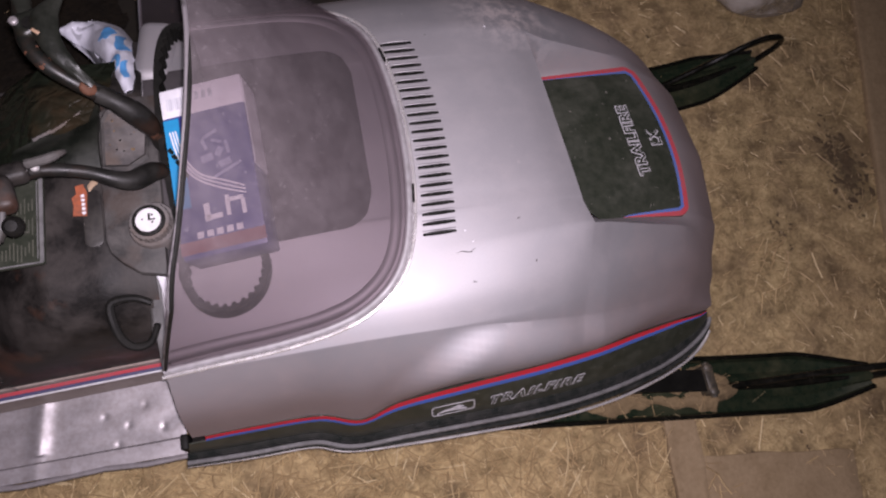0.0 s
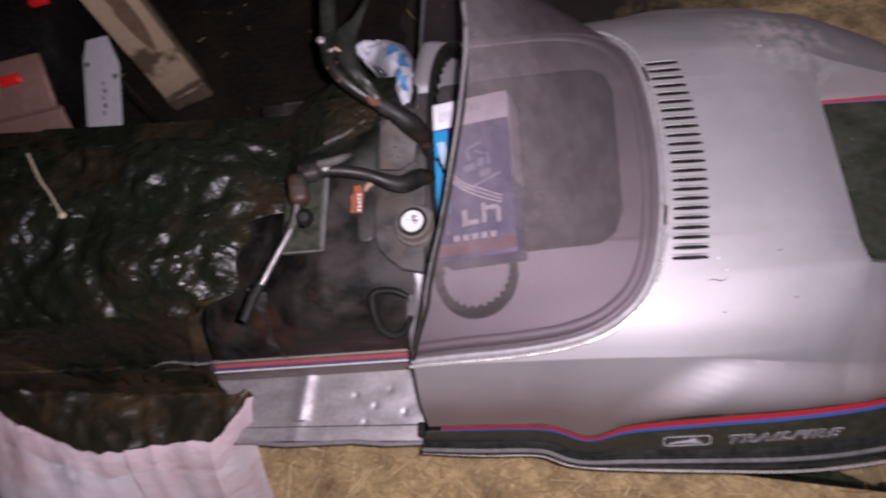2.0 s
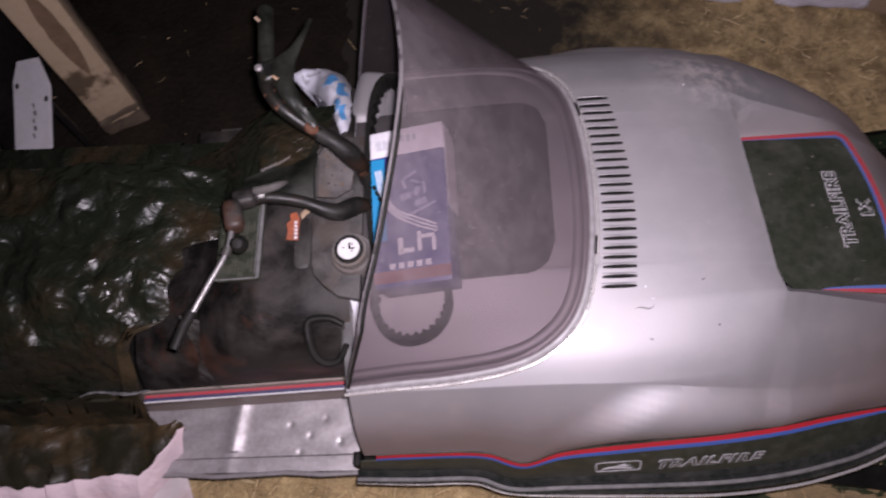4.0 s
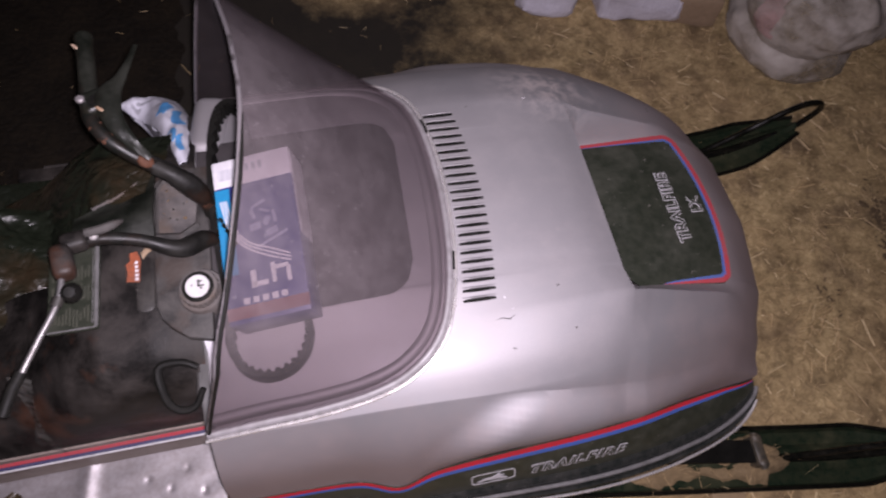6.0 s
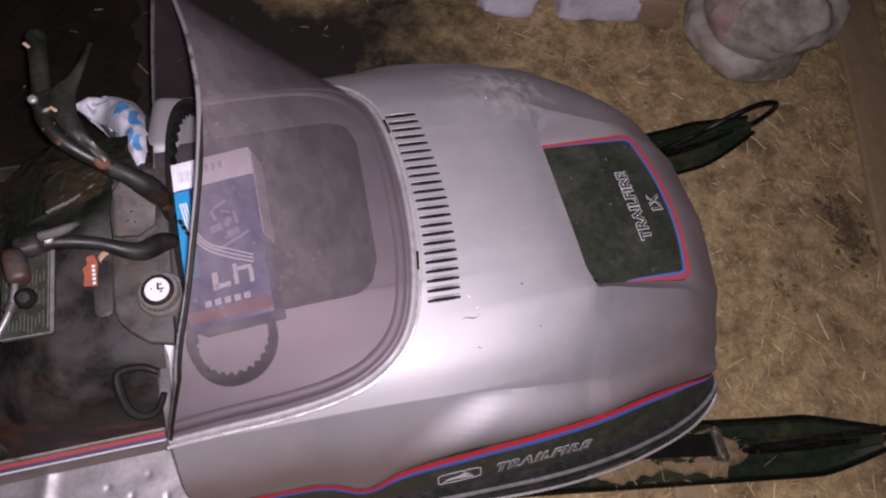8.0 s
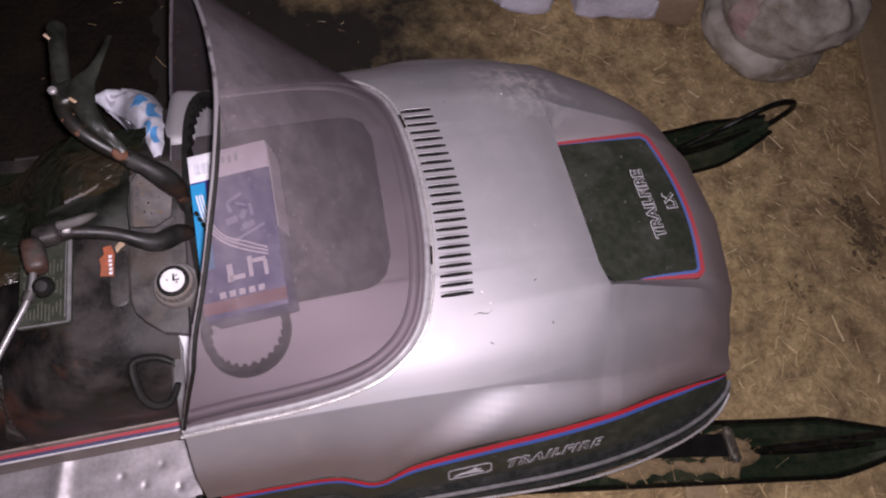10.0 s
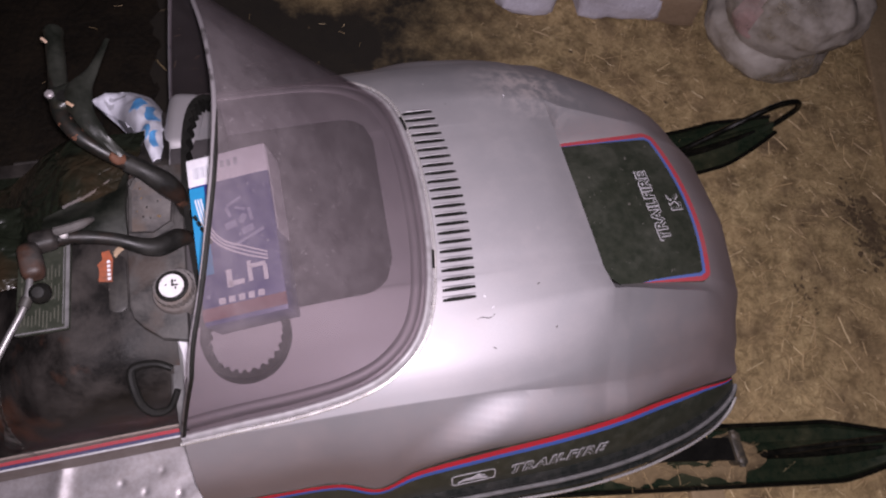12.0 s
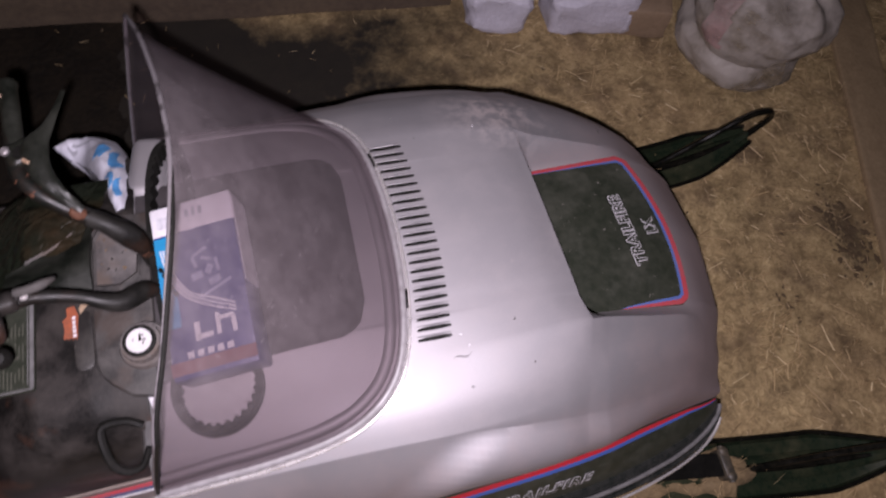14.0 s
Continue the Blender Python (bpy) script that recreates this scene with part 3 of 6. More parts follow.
# feature lines of the bonnet for one side: (x, y, z) from the windscreen to the nose
REAR_X = (-0.431, -0.30, -0.22, -0.15, -0.085, 0.0, 0.10, 0.18, 0.2315)
REAR = {
    "c": list(zip(REAR_X, (0,) * 9, (0.735, 0.750, 0.757, 0.762, 0.765, 0.768, 0.767, 0.761, 0.750))),
    "p": list(zip(REAR_X, (0.146,) * 9, (0.731, 0.746, 0.753, 0.757, 0.760, 0.763, 0.763, 0.758, 0.748))),
    "r": list(zip(REAR_X, (0.20, 0.20, 0.20, 0.20, 0.202, 0.204, 0.198, 0.190, 0.184), (0.715, 0.731, 0.740, 0.746, 0.750, 0.756, 0.760, 0.756, 0.748))),
    "s": list(zip(REAR_X, (0.304, 0.304, 0.304, 0.304, 0.305, 0.306, 0.304, 0.300, 0.294), (0.660, 0.672, 0.680, 0.687, 0.693, 0.696, 0.692, 0.680, 0.666))),
    "b": [(-0.4269, 0.3841, 0.525), (-0.2984, 0.3811, 0.525), (-0.2199, 0.3821, 0.525), (-0.1516, 0.4006, 0.5225), (-0.09, 0.3871, 0.5497), (-0.0115, 0.3791, 0.57), (0.0831, 0.3725, 0.57), (0.1589, 0.3659, 0.568), (0.2077, 0.3602, 0.566)],
}
FRONT = {
    "c": [(0.254, 0, 0.673), (0.36, 0, 0.657), (0.45, 0, 0.640), (0.52, 0, 0.615), (0.58, 0, 0.565), (0.615, 0, 0.52), (0.635, 0, 0.47)],
    "p": [(0.254, 0.148, 0.663), (0.36, 0.151, 0.65), (0.45, 0.157, 0.634), (0.51, 0.155, 0.607), (0.565, 0.152, 0.557), (0.60, 0.15, 0.515), (0.622, 0.148, 0.47)],
    "r": [(0.262, 0.180, 0.731), (0.36, 0.179, 0.686), (0.45, 0.178, 0.643), (0.505, 0.185, 0.597), (0.55, 0.195, 0.55), (0.58, 0.198, 0.51), (0.60, 0.20, 0.469)],
    "s": [(0.262, 0.292, 0.661), (0.36, 0.276, 0.628), (0.44, 0.262, 0.595), (0.49, 0.258, 0.565), (0.525, 0.258, 0.53), (0.55, 0.26, 0.50), (0.575, 0.262, 0.468)],
    "b": [(0.248, 0.3592, 0.566), (0.3382, 0.3409, 0.54), (0.4142, 0.3254, 0.5145), (0.4585, 0.3178, 0.4985), (0.4976, 0.3114, 0.4858), (0.5258, 0.3073, 0.4765), (0.5543, 0.3022, 0.4673)],
}
PER = 9


def hood_lines():
    lines = {}
    for k in "cp":
        lines[k] = spline(REAR[k], PER * 8 + 1) + spline(FRONT[k], PER * 6 + 1)
    for k in "rsb":
        whole = spline(REAR[k] + FRONT[k], PER * 15 + 1)
        lines[k] = whole[:PER * 8 + 1] + whole[PER * 9:]
    return lines


LINES = hood_lines()


def ease(v):
    """0 to 1, with soft ends."""
    v = min(1.0, max(0.0, v))
    return v * v * (3 - 2 * v)


def across(i, side):
    """The half section of the bonnet at row i, from its middle outwards."""
    c, p, r, s, b = (LINES[k][i].copy() for k in "cprsb")
    if 0.10 < p.x < 0.60:
        w = min(1.0, (p.x - 0.10) / 0.12) * min(1.0, (0.60 - p.x) / 0.15)
        p.x -= side * 0.0105 * w
        r.x -= side * 0.0130 * w
    if side < 0:
        # the near shoulder stands a little fuller
        full = ease((0.54 - s.x) / 0.34)
        s += Vector((0, 0.005, 0.019)) * full
    else:
        s += Vector((0, 0.008, 0.015)) * ease((0.58 - s.x) / 0.22) * (0.3 + 0.7 * ease((s.x + 0.08) / 0.36))
    mid = s.lerp(b, 0.5) + Vector((0, 0.012, 0.010))
    knee = r.lerp(s, 0.58) + Vector((0, 0.0, 0.010))
    q0 = c.lerp(p, 0.6) + Vector((0, 0, 0.001))
    q1, q2 = c.lerp(p, 0.80) + Vector((0, 0, 0.0005)), c.lerp(p, 0.92) + Vector((0, 0, 0.0003))
    if side < 0 and 0.12 < p.x < 0.42:
        # the step turns forward round its near corner
        w = min(1.0, (p.x - 0.12) / 0.10) if i <= PER * 8 else max(0.0, 1 - (p.x - 0.27) / 0.14)
        r.x += 0.007 * w
    soft = 0.03 + 0.50 * ease((s.x + 0.06) / 0.42)
    upper, lower = spline([r, knee, s], 41), spline([s, mid, b], 41)
    n = max(1.0, 40 * soft * 0.55)

    def along(line, f):
        k = min(int(f), len(line) - 2)
        return line[k].lerp(line[k + 1], f - k)
    s1, s2 = along(upper, 40 - n), along(lower, n)
    bend = [s1 * (1 - q) ** 2 + s * (2 * q * (1 - q)) + s2 * q * q for q in [k / 8 for k in range(9)]]
    top = [along(upper, (40 - n) * k / 6) for k in range(1, 6)]
    low = [along(lower, n + (40 - n) * k / 14) for k in range(1, 15)]
    # a slanting fold: the flank swells forward of it
    for k, q in enumerate(low):
        u = (k + 1) / 14
        g = min(1.0, max(0.0, (q.x - (0.055 - 0.20 * u)) / 0.095 + 0.5))
        fade = ease((0.54 - q.x) / 0.44)
        q = q + Vector((0, 0.14, 0.07)) * (u * (1 - u) ** 1.6 * g * g * (3 - 2 * g) * fade * (1.0 if side < 0 else 0.25))
        low[k] = q
    half = spline([c, q0, q1, q2, p, r], 21) + top + bend + low
    return [Vector((q.x, q.y * side, q.z)) for q in half]


def hood_row(i):
    return list(reversed(across(i, 1))) + across(i, -1)[1:]


NROW = len(LINES["c"])
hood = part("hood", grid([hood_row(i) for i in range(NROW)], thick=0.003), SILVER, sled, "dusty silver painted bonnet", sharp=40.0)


def hood_z(x, y):
    """Height of the bonnet's skin near (x, y)."""
    z = 0.7
    for i in range(NROW - 1):
        if LINES["c"][i].x <= x <= LINES["c"][i + 1].x + 1e-6:
            row = across(i, 1 if y > 0 else -1)
            nxt = across(i + 1, 1 if y > 0 else -1)
            u = (x - LINES["c"][i].x) / max(1e-6, LINES["c"][i + 1].x - LINES["c"][i].x)
            half = [a.lerp(b, u) for a, b in zip(row, nxt)]
            for a, b in zip(half, half[1:]):
                if min(abs(a.y), abs(b.y)) - 1e-6 <= abs(y) <= max(abs(a.y), abs(b.y)) + 1e-6:
                    w = (abs(y) - abs(a.y)) / (abs(b.y) - abs(a.y)) if abs(b.y - a.y) > 1e-6 else 0
                    return a.z + (b.z - a.z) * w
    return z


# louvres pressed into the bonnet: a dark slot under a raised lip
def louvres():
    n = 23
    for k in range(n):
        u = k / (n - 1)
        y = 0.170 - 0.342 * u
        x0 = -0.0145 + 0.010 * u + 0.016 * math.sin(math.pi * u)
        a, b = (x0 - 0.026, y), (x0 + 0.026, y)
        slot = grid([[(a[0] + (b[0] - a[0]) * t, y + w * 0.0036 * math.sin(math.pi * min(max(t, 0.06), 0.94)) ** 0.4 + 0.0008 * math.sin(math.pi * t), hood_z(a[0] + (b[0] - a[0]) * t, y) + 0.0014) for t in [j / 8 for j in range(9)]] for w in (-1, -0.3, 0.3, 1)], thick=0.001)
        part("louvre_slot", slot, BLACK_RUBBER, hood, "dark louvre slot")
        lip = grid([[(a[0] + (b[0] - a[0]) * t, y + 0.0031 + 0.0036 * w, hood_z(a[0] + (b[0] - a[0]) * t, y) + 0.0012 + 0.0016 * math.sin(math.pi * t) ** 0.5 * (1 - abs(2 * w - 0.55)) * (1 if w < 0.99 else 0)) for t in [j / 8 for j in range(9)]] for w in (0.0, 0.25, 0.6, 1.0)])
        part("louvre_lip", lip, SILVER, hood)


louvres()
marks = [[(0.016 + 0.030 * u + 0.004 * w, -0.208 + 0.007 * u + 0.006 * (w - 0.5) * math.sin(math.pi * u) + 0.003 * math.sin(6 * u), hood_z(0.016 + 0.030 * u, -0.205) + 0.0005) for w in (0, 1)] for u in [k / 10 for k in range(11)]]
part("scuff_mark", tube([m[0] for m in marks], [0.0002 + 0.0007 * math.sin(math.pi * k / 10) for k in range(11)], 6), CONSOLE_GREY, hood, "dull grey scuff in the paint")


def paint_chips():
    rng = random.Random(33)
    for k in range(26):
        x, y = rng.uniform(-0.02, 0.50), rng.uniform(-0.27, 0.25)
        if 0.20 < x and abs(y) < 0.19:
            continue
        a, ln = rng.uniform(0, 180), rng.uniform(0.002, 0.006) * (2.2 if k % 7 == 0 else 1.0)
        chip = block((ln, rng.uniform(0.0012, 0.0024), 0.0005), pose(x, y, hood_z(x, y) + 0.0006, 0, 0, a), 0.0)
        part("paint_chip", chip, (CARD_WHITE, CONSOLE_GREY, RIB_GREY)[k % 3], hood)


paint_chips()


def nose_panel():
    """Black plate let into the bonnet in front of its step, with a striped border and lettering."""
    def at(u, v, up=0.0):
        w = 2 * v - 1
        x0, x1 = 0.257 - 0.011 * w, 0.470 - 0.012 * w + 0.026 * (1 - w * w) - 0.014 * max(0.0, (abs(w) - 0.89) / 0.11) ** 2.2
        x = x0 + (x1 - x0) * u
        y = ((0.136 + 0.026 * u) if w > 0 else (0.149 + 0.008 * u)) * w
        if w < 0 and u < 0.13:
            y += (0.026 - math.sqrt(max(0.0, 0.026 ** 2 - (0.026 * (1 - u / 0.13)) ** 2))) * -w
        z = 0.674 - 0.032 * u - 0.007 * w * w - 0.006 * u * u * (1 - w * w) + up
        return Vector((x, y, z))
    plate = part("nose_panel", grid([[at((i / 22) ** 1.3, j / 48) for j in range(49)] for i in range(23)], thick=0.003), BLACK_DECAL, sled, "black decal panel with faint dirt")

    # border line in plan with rounded front corners, then two stripes inside it
    def arc(corner, before, after, r, n=8):
        a, b = (before - corner).normalized() * r, (after - corner).normalized() * r
        return [corner + a * (1 - k / n) ** 2 + b * (k / n) ** 2 for k in range(n + 1)]
    flat = lambda u, v: Vector((at(u, v).x, at(u, v).y, 0))
    left = [flat(k / 16, 1.0) for k in range(15)]
    front = [flat(1.0, 1 - k / 72) for k in range(2, 71)]
    near = [flat(1 - k / 16, 0.0) for k in range(2, 11)]
    line = left + arc(flat(1, 1), left[-1], front[0], 0.007) + front + arc(flat(1, 0), front[-1], near[0], 0.007) + near
    n = len(line)
    last, first = n - len(near), len(left)

    def width(i):
        if i < first:
            return (0.0065 + 0.003 * i / first, 0.0008 + 0.0045 * (i / first) ** 1.5)
        if i >= last:
            f = max(0.0, 1 - (i - last + 1) / len(near))
            return (0.0090 * f ** 0.8, 0.0060 * f ** 0.5)
        return (0.0095, 0.0060)

    def lift(q):
        w = q.y / 0.156
        x0, x1 = 0.257 - 0.011 * w, 0.470 - 0.012 * w + 0.026 * (1 - w * w)
        u = (q.x - x0) / (x1 - x0)
        return Vector((q.x, q.y, 0.674 - 0.032 * u - 0.007 * w * w - 0.006 * u * u * (1 - w * w) + 0.0014))
    edge_of = []
    for i in range(n):
        t = (line[min(i + 1, n - 1)] - line[max(i - 1, 0)]).normalized()
        edge_of.append(Vector((t.y, -t.x, 0)))
    for name, mat, k in (("red_stripe", DUSTY_RED, 0), ("blue_stripe", DUSTY_BLUE, 1)):
        rows = []
        for i in range(n):
            wa, wb = width(i)
            lo, hi = ((0.0, wa), (wa, wa + wb))[k]
            rows.append([lift(line[i] + edge_of[i] * (lo + (hi - lo) * j / 2 + 0.0005)) for j in range(3)])
        part(name, grid(rows), mat, plate)
    for text, u, v, wd, hg in (("TRAILFIRE", 0.635, 0.492, 0.147, 0.026), ("LX", 0.838, 0.508, 0.034, 0.025)):
        o = at(u, v, 0.0012)
        m = basis(o, at(u, v + 0.05) - at(u, v - 0.05), at(u - 0.05, v) - at(u + 0.05, v))
        part("lettering", letters(text, 0.0335, m, 0.0003, 0.0020, wide=wd, high=hg), WHITE_INK, plate, "white outlined lettering")
        part("lettering_fill", letters(text, 0.0335, m @ Matrix.Translation((0, 0, 0.0005)), 0.0003, 0.0004, wide=wd - 0.0032, high=hg - 0.0032), BLACK_DECAL, plate)


nose_panel()

# belt round the bonnet's lower edge: stripes, black decal band, rubber bumper and bright trim
BELT_TOP = [(-0.4357, 0.3841, 0.525), (-0.3474, 0.3811, 0.525), (-0.2219, 0.3821, 0.525), (-0.1516, 0.4006, 0.5225), (-0.0853, 0.3863, 0.5511), (0.0358, 0.3773, 0.57), (0.1684, 0.3668, 0.568), (0.2746, 0.3537, 0.559), (0.3706, 0.3339, 0.5295), (0.4696, 0.3159, 0.495), (0.5543, 0.3022, 0.4673), (0.575, 0.262, 0.468), (0.6, 0.2, 0.469), (0.622, 0.148, 0.47), (0.635, -0.0, 0.47)]
BELT_LOW = [(-0.4549, 0.3942, 0.41), (-0.3472, 0.3991, 0.41), (-0.2356, 0.4, 0.41), (-0.171, 0.4186, 0.405), (-0.0682, 0.4255, 0.41), (0.0738, 0.4284, 0.41), (0.1962, 0.4294, 0.413), (0.3052, 0.4203, 0.4163), (0.3977, 0.4027, 0.4166), (0.5146, 0.3656, 0.4146), (0.568, 0.318, 0.425), (0.57, 0.262, 0.42), (0.58, 0.2, 0.415), (0.59, 0.148, 0.41), (0.597, 0.0, 0.41)]
NB = 141
TOP_HALF, LOW_HALF = spline(BELT_TOP, NB), spline(BELT_LOW, NB)


def belt_point(s, f, out=0.0):
    """s: 0 right rear, 1 nose, 2 left rear; f: 0 top, 1 trim."""
    side = -1 if s <= 1 else 1
    q = (s if s <= 1 else 2 - s) * (NB - 1)
    i = min(int(q), NB - 2)
    a, b = TOP_HALF[i].lerp(TOP_HALF[i + 1], q - i), LOW_HALF[i].lerp(LOW_HALF[i + 1], q - i)
    d = Vector((LOW_HALF[i + 1].y - LOW_HALF[i].y, -(LOW_HALF[i + 1].x - LOW_HALF[i].x), 0)).normalized() * -1
    bulge = 0.008 * math.sin(math.pi * f) + (0.009 * abs(math.sin(2 * math.pi * (f - 0.60) / 0.40)) ** 0.7 + 0.009 * (f - 0.60) / 0.40 if f > 0.60 else 0)
    p = a.lerp(b, f) + d * (bulge * (0.1 + 0.9 * min(1.0, max(0.0, (abs(s - 1) - 0.26) / 0.14))) + out)
    return Vector((p.x, p.y * side, p.z))


def band(name, f0, f1, mat, label="", s0=0.0, s1=2.0, out=0.003, nf=4, taper=0.0):
    n = int(120 * (s1 - s0)) + 2

    def narrowed(f, s):
        q = min(1.0, max(0.0, ((s if s <= 1 else 2 - s) - 0.33) / 0.36))
        return f * (1 - taper * q) if f < 0.2 else f
    rows = []
    for k in range(n):
        s = s0 + (s1 - s0) * k / (n - 1)
        a, b = narrowed(f0, s), narrowed(f1, s)
        rows.append([belt_point(s, a + (b - a) * j / nf, out) for j in range(nf + 1)])
    return part(name, grid(rows, thick=0.002), mat, sled, label)


for s0, s1 in ((0.030, 0.712), (1.288, 1.97)):
    band("pinstripe_edge", -0.016, 0.006, BLACK_DECAL, "", s0, s1, 0.0026)
    band("red_stripe", 0.004, 0.076, RED, "red pinstripe along the bonnet", s0, s1, taper=0.18)
    band("blue_stripe", 0.076, 0.138, BLUE, "blue pinstripe along the bonnet", s0, s1, taper=0.18)
belt = band("side_band", 0.138, 0.60, BLACK_DECAL, "black decal band along the bonnet", 0.004, 0.712, taper=0.18)
band("side_band", 0.138, 0.60, BLACK_DECAL, "black decal band along the bonnet", 1.288, 1.97, taper=0.18)
band("bumper_strip", 0.60, 1.0, BUMPER, "glossy ribbed grey-black rubber bumper strip", 0.0, 2.0, 0.0015, 14)
trim_pts = [belt_point(0.70 * k / 139, 0.985, 0.011) for k in range(140)]
# pale grey of the upper rib: dusty rubber plus a painted highlight
for f, mat in ((0.70, RIB_GREY), (0.86, BUMPER)):
    part("bumper_rib", tube([belt_point(0.72 * k / 119, f, 0.006) for k in range(120)], 0.0040, 8), mat, sled)
part("bright_trim", tube(trim_pts, 0.0028, 8), CHROME, sled, "thin bright metal trim")


def side_marks():
    def frame_at(s, f):
        return basis(belt_point(s, f, 0.0035), belt_point(s + 0.01, f) - belt_point(s - 0.01, f), belt_point(s, f - 0.05) - belt_point(s, f + 0.05))
    s_of = lambda x: min(range(NB), key=lambda i: abs(TOP_HALF[i].lerp(LOW_HALF[i], 0.5).x - x)) / (NB - 1)
    m = frame_at(s_of(0.167), 0.37)
    part("lettering", letters("TRAILFIRE", 0.029, m, 0.0003, 0.0016, 1.28, 0.25, wide=0.182, high=0.026), WHITE_INK, belt, "white outlined lettering")
    part("lettering_fill", letters("TRAILFIRE", 0.029, m @ Matrix.Translation((0, 0, 0.0005)), 0.0003, 0.0003, 1.28, 0.25, wide=0.1795, high=0.0232), BLACK_DECAL, belt)
    m = frame_at(s_of(0.015), 0.375)
    ring = rounded(0.078, 0.034, 0.008)
    inner = rounded(0.074, 0.030, 0.007)
    rows = [[(x, y, 0.0004) for x, y in o] for o in (ring, inner)]
    bm = grid(rows, close_v=True, thick=0.0005)
    bmesh.ops.transform(bm, matrix=m, verts=bm.verts)
    part("emblem_frame", bm, WHITE_INK, belt, "white outline of an emblem")
    # leaping outline kept as a plain shape: body bar, raised end, two slanting struts
    part("emblem", prism([(-0.030, -0.010), (-0.016, -0.006), (0.004, -0.007), (0.024, -0.010), (0.024, -0.006), (0.008, -0.001), (0.020, 0.003), (0.010, 0.005), (0.012, 0.012), (0.004, 0.006), (-0.004, 0.001), (-0.018, -0.001), (-0.024, -0.004)], 0.0002, 0.0009, m), WHITE_INK, belt, "plain white emblem shape")


side_marks()


def belly_pan():
    rows = []
    n = 120
    for k in range(n):
        s = 2.0 * k / (n - 1)
        p = belt_point(s, 1.0, -0.004)
        inw = Vector((-0.25 if 0.75 < s < 1.25 else 0.0, -math.copysign(1.0, p.y) if abs(p.y) > 0.05 else 0.0, 0))
        rows.append([p, p + Vector((0, 0, -0.02)) + inw * 0.015, p + Vector((0, 0, -0.08)) + inw * 0.045, Vector((p.x - max(0, p.x - 0.3) * 0.35, p.y * 0.72, 0.22)), Vector((p.x - max(0, p.x - 0.2) * 0.5, 0.0, 0.19))])
    return part("belly_pan", grid(rows), BLACK_PLASTIC, sled, "dull black plastic belly pan")


belly_pan()

# ---------------------------------------------------------------- windscreen
WS_BASE = [(-0.433, 0.301, 0.668), (-0.345, 0.296, 0.675), (-0.265, 0.292, 0.684), (-0.182, 0.282, 0.698), (-0.125, 0.263, 0.713), (-0.081, 0.227, 0.733), (-0.055, 0.174, 0.750), (-0.040, 0.09, 0.764), (-0.036, 0.0, 0.769)]
WS_TOP = [(-0.366, 0.300, 0.985), (-0.362, 0.285, 1.00), (-0.356, 0.265, 1.015), (-0.346, 0.235, 1.032), (-0.336, 0.200, 1.050), (-0.326, 0.155, 1.066), (-0.316, 0.105, 1.080), (-0.309, 0.05, 1.089), (-0.306, 0.0, 1.092)]


def whole(line):
    right = [(x, -y, z) for x, y, z in line]
    return spline(right + [p for p in line[-2::-1]], 97)


WB, WT = whole(WS_BASE), whole(WS_TOP)
for q in WB:
    q.z = max(q.z, hood_z(max(q.x, -0.43), q.y) + 0.001)


def screen_point(k, v):
    b, t = WB[k], WT[k]
    out = Vector((b.x + 0.30, b.y, 0)).normalized()
    return b.lerp(t, v) + out * 0.004 * math.sin(math.pi * v)


screen = part("windscreen", grid([[screen_point(k, j / 14) for k in range(97)] for j in range(15)], thick=0.003), ACRYLIC, sled, "smoked dusty acrylic windscreen")


def on_hood(p):
    return Vector((p.x, p.y, hood_z(max(p.x, -0.43), p.y) + 0.001))


part("base_bead", tube([on_hood(WB[k]) - Vector((0, 0, 0.0045)) for k in range(97)], 0.0075, 14), GASKET, screen, "dark gasket along the screen's foot")
part("inner_rib", tube([on_hood(WB[k] - Vector((WB[k].x + 0.32, WB[k].y, 0)).normalized() * 0.020) - Vector((0, 0, 0.0085)) for k in range(97)], 0.0115, 18), SILVER, screen)
part("base_seam", tube([on_hood(WB[k] + Vector((WB[k].x + 0.32, WB[k].y, 0)).normalized() * 0.010) for k in range(97)], 0.0030, 8), CHROME, screen, "thin bright lip")
rim = [screen_point(0, j / 14) for j in range(15)] + [screen_point(k, 1.0) for k in range(1, 97)] + [screen_point(96, 1 - j / 14) for j in range(1, 15)]
part("edge", tube(rim, [0.0017 if i < 40 else 0.0017 + 0.0013 * min(1.0, (i - 40) / 8) for i in range(len(rim))], 8), PALE_EDGE, screen, "frosted pale cut edge")
part("edge_trim", tube([p + Vector((0.0030, 0, 0.001)) for p in rim[0:60]], [0.0028] * 53 + [0.0028, 0.0024, 0.0020, 0.0018, 0.0014, 0.0010, 0.0006], 8), BLACK_RUBBER, screen, "black edge trim")
for k in (41, 58):
    part("clip", tube([WB[k + d] + Vector((0.007, 0, 0.004)) for d in (-1, 0, 1)], 0.0022, 6), BLACK_RUBBER, screen, "small dark clip")

part("dash_edge", grid([[(x, -0.10 - 0.195 * v, hood_z(-0.425, -0.10 - 0.195 * v) + 0.0035) for x in (-0.434, -0.428, -0.421)] for v in [k / 20 for k in range(21)]], thick=0.003), BLACK_PLASTIC, hood, "black dash edge")

# matt black field in front of the driver
rows = []
for i in range(29):
    x = -0.425 + 0.328 * i / 28
    cut = 0.050 - math.sqrt(max(0.0, 0.050 ** 2 - max(0.0, x + 0.097 + 0.050) ** 2))
    lo, hi = -0.150 + cut + 0.045 * (x + 0.25), 0.172 - cut
    rows.append([(x, lo + (hi - lo) * j / 18, hood_z(x, lo + (hi - lo) * j / 18) + 0.0035) for j in range(19)])
bm = grid(rows, thick=0.002)
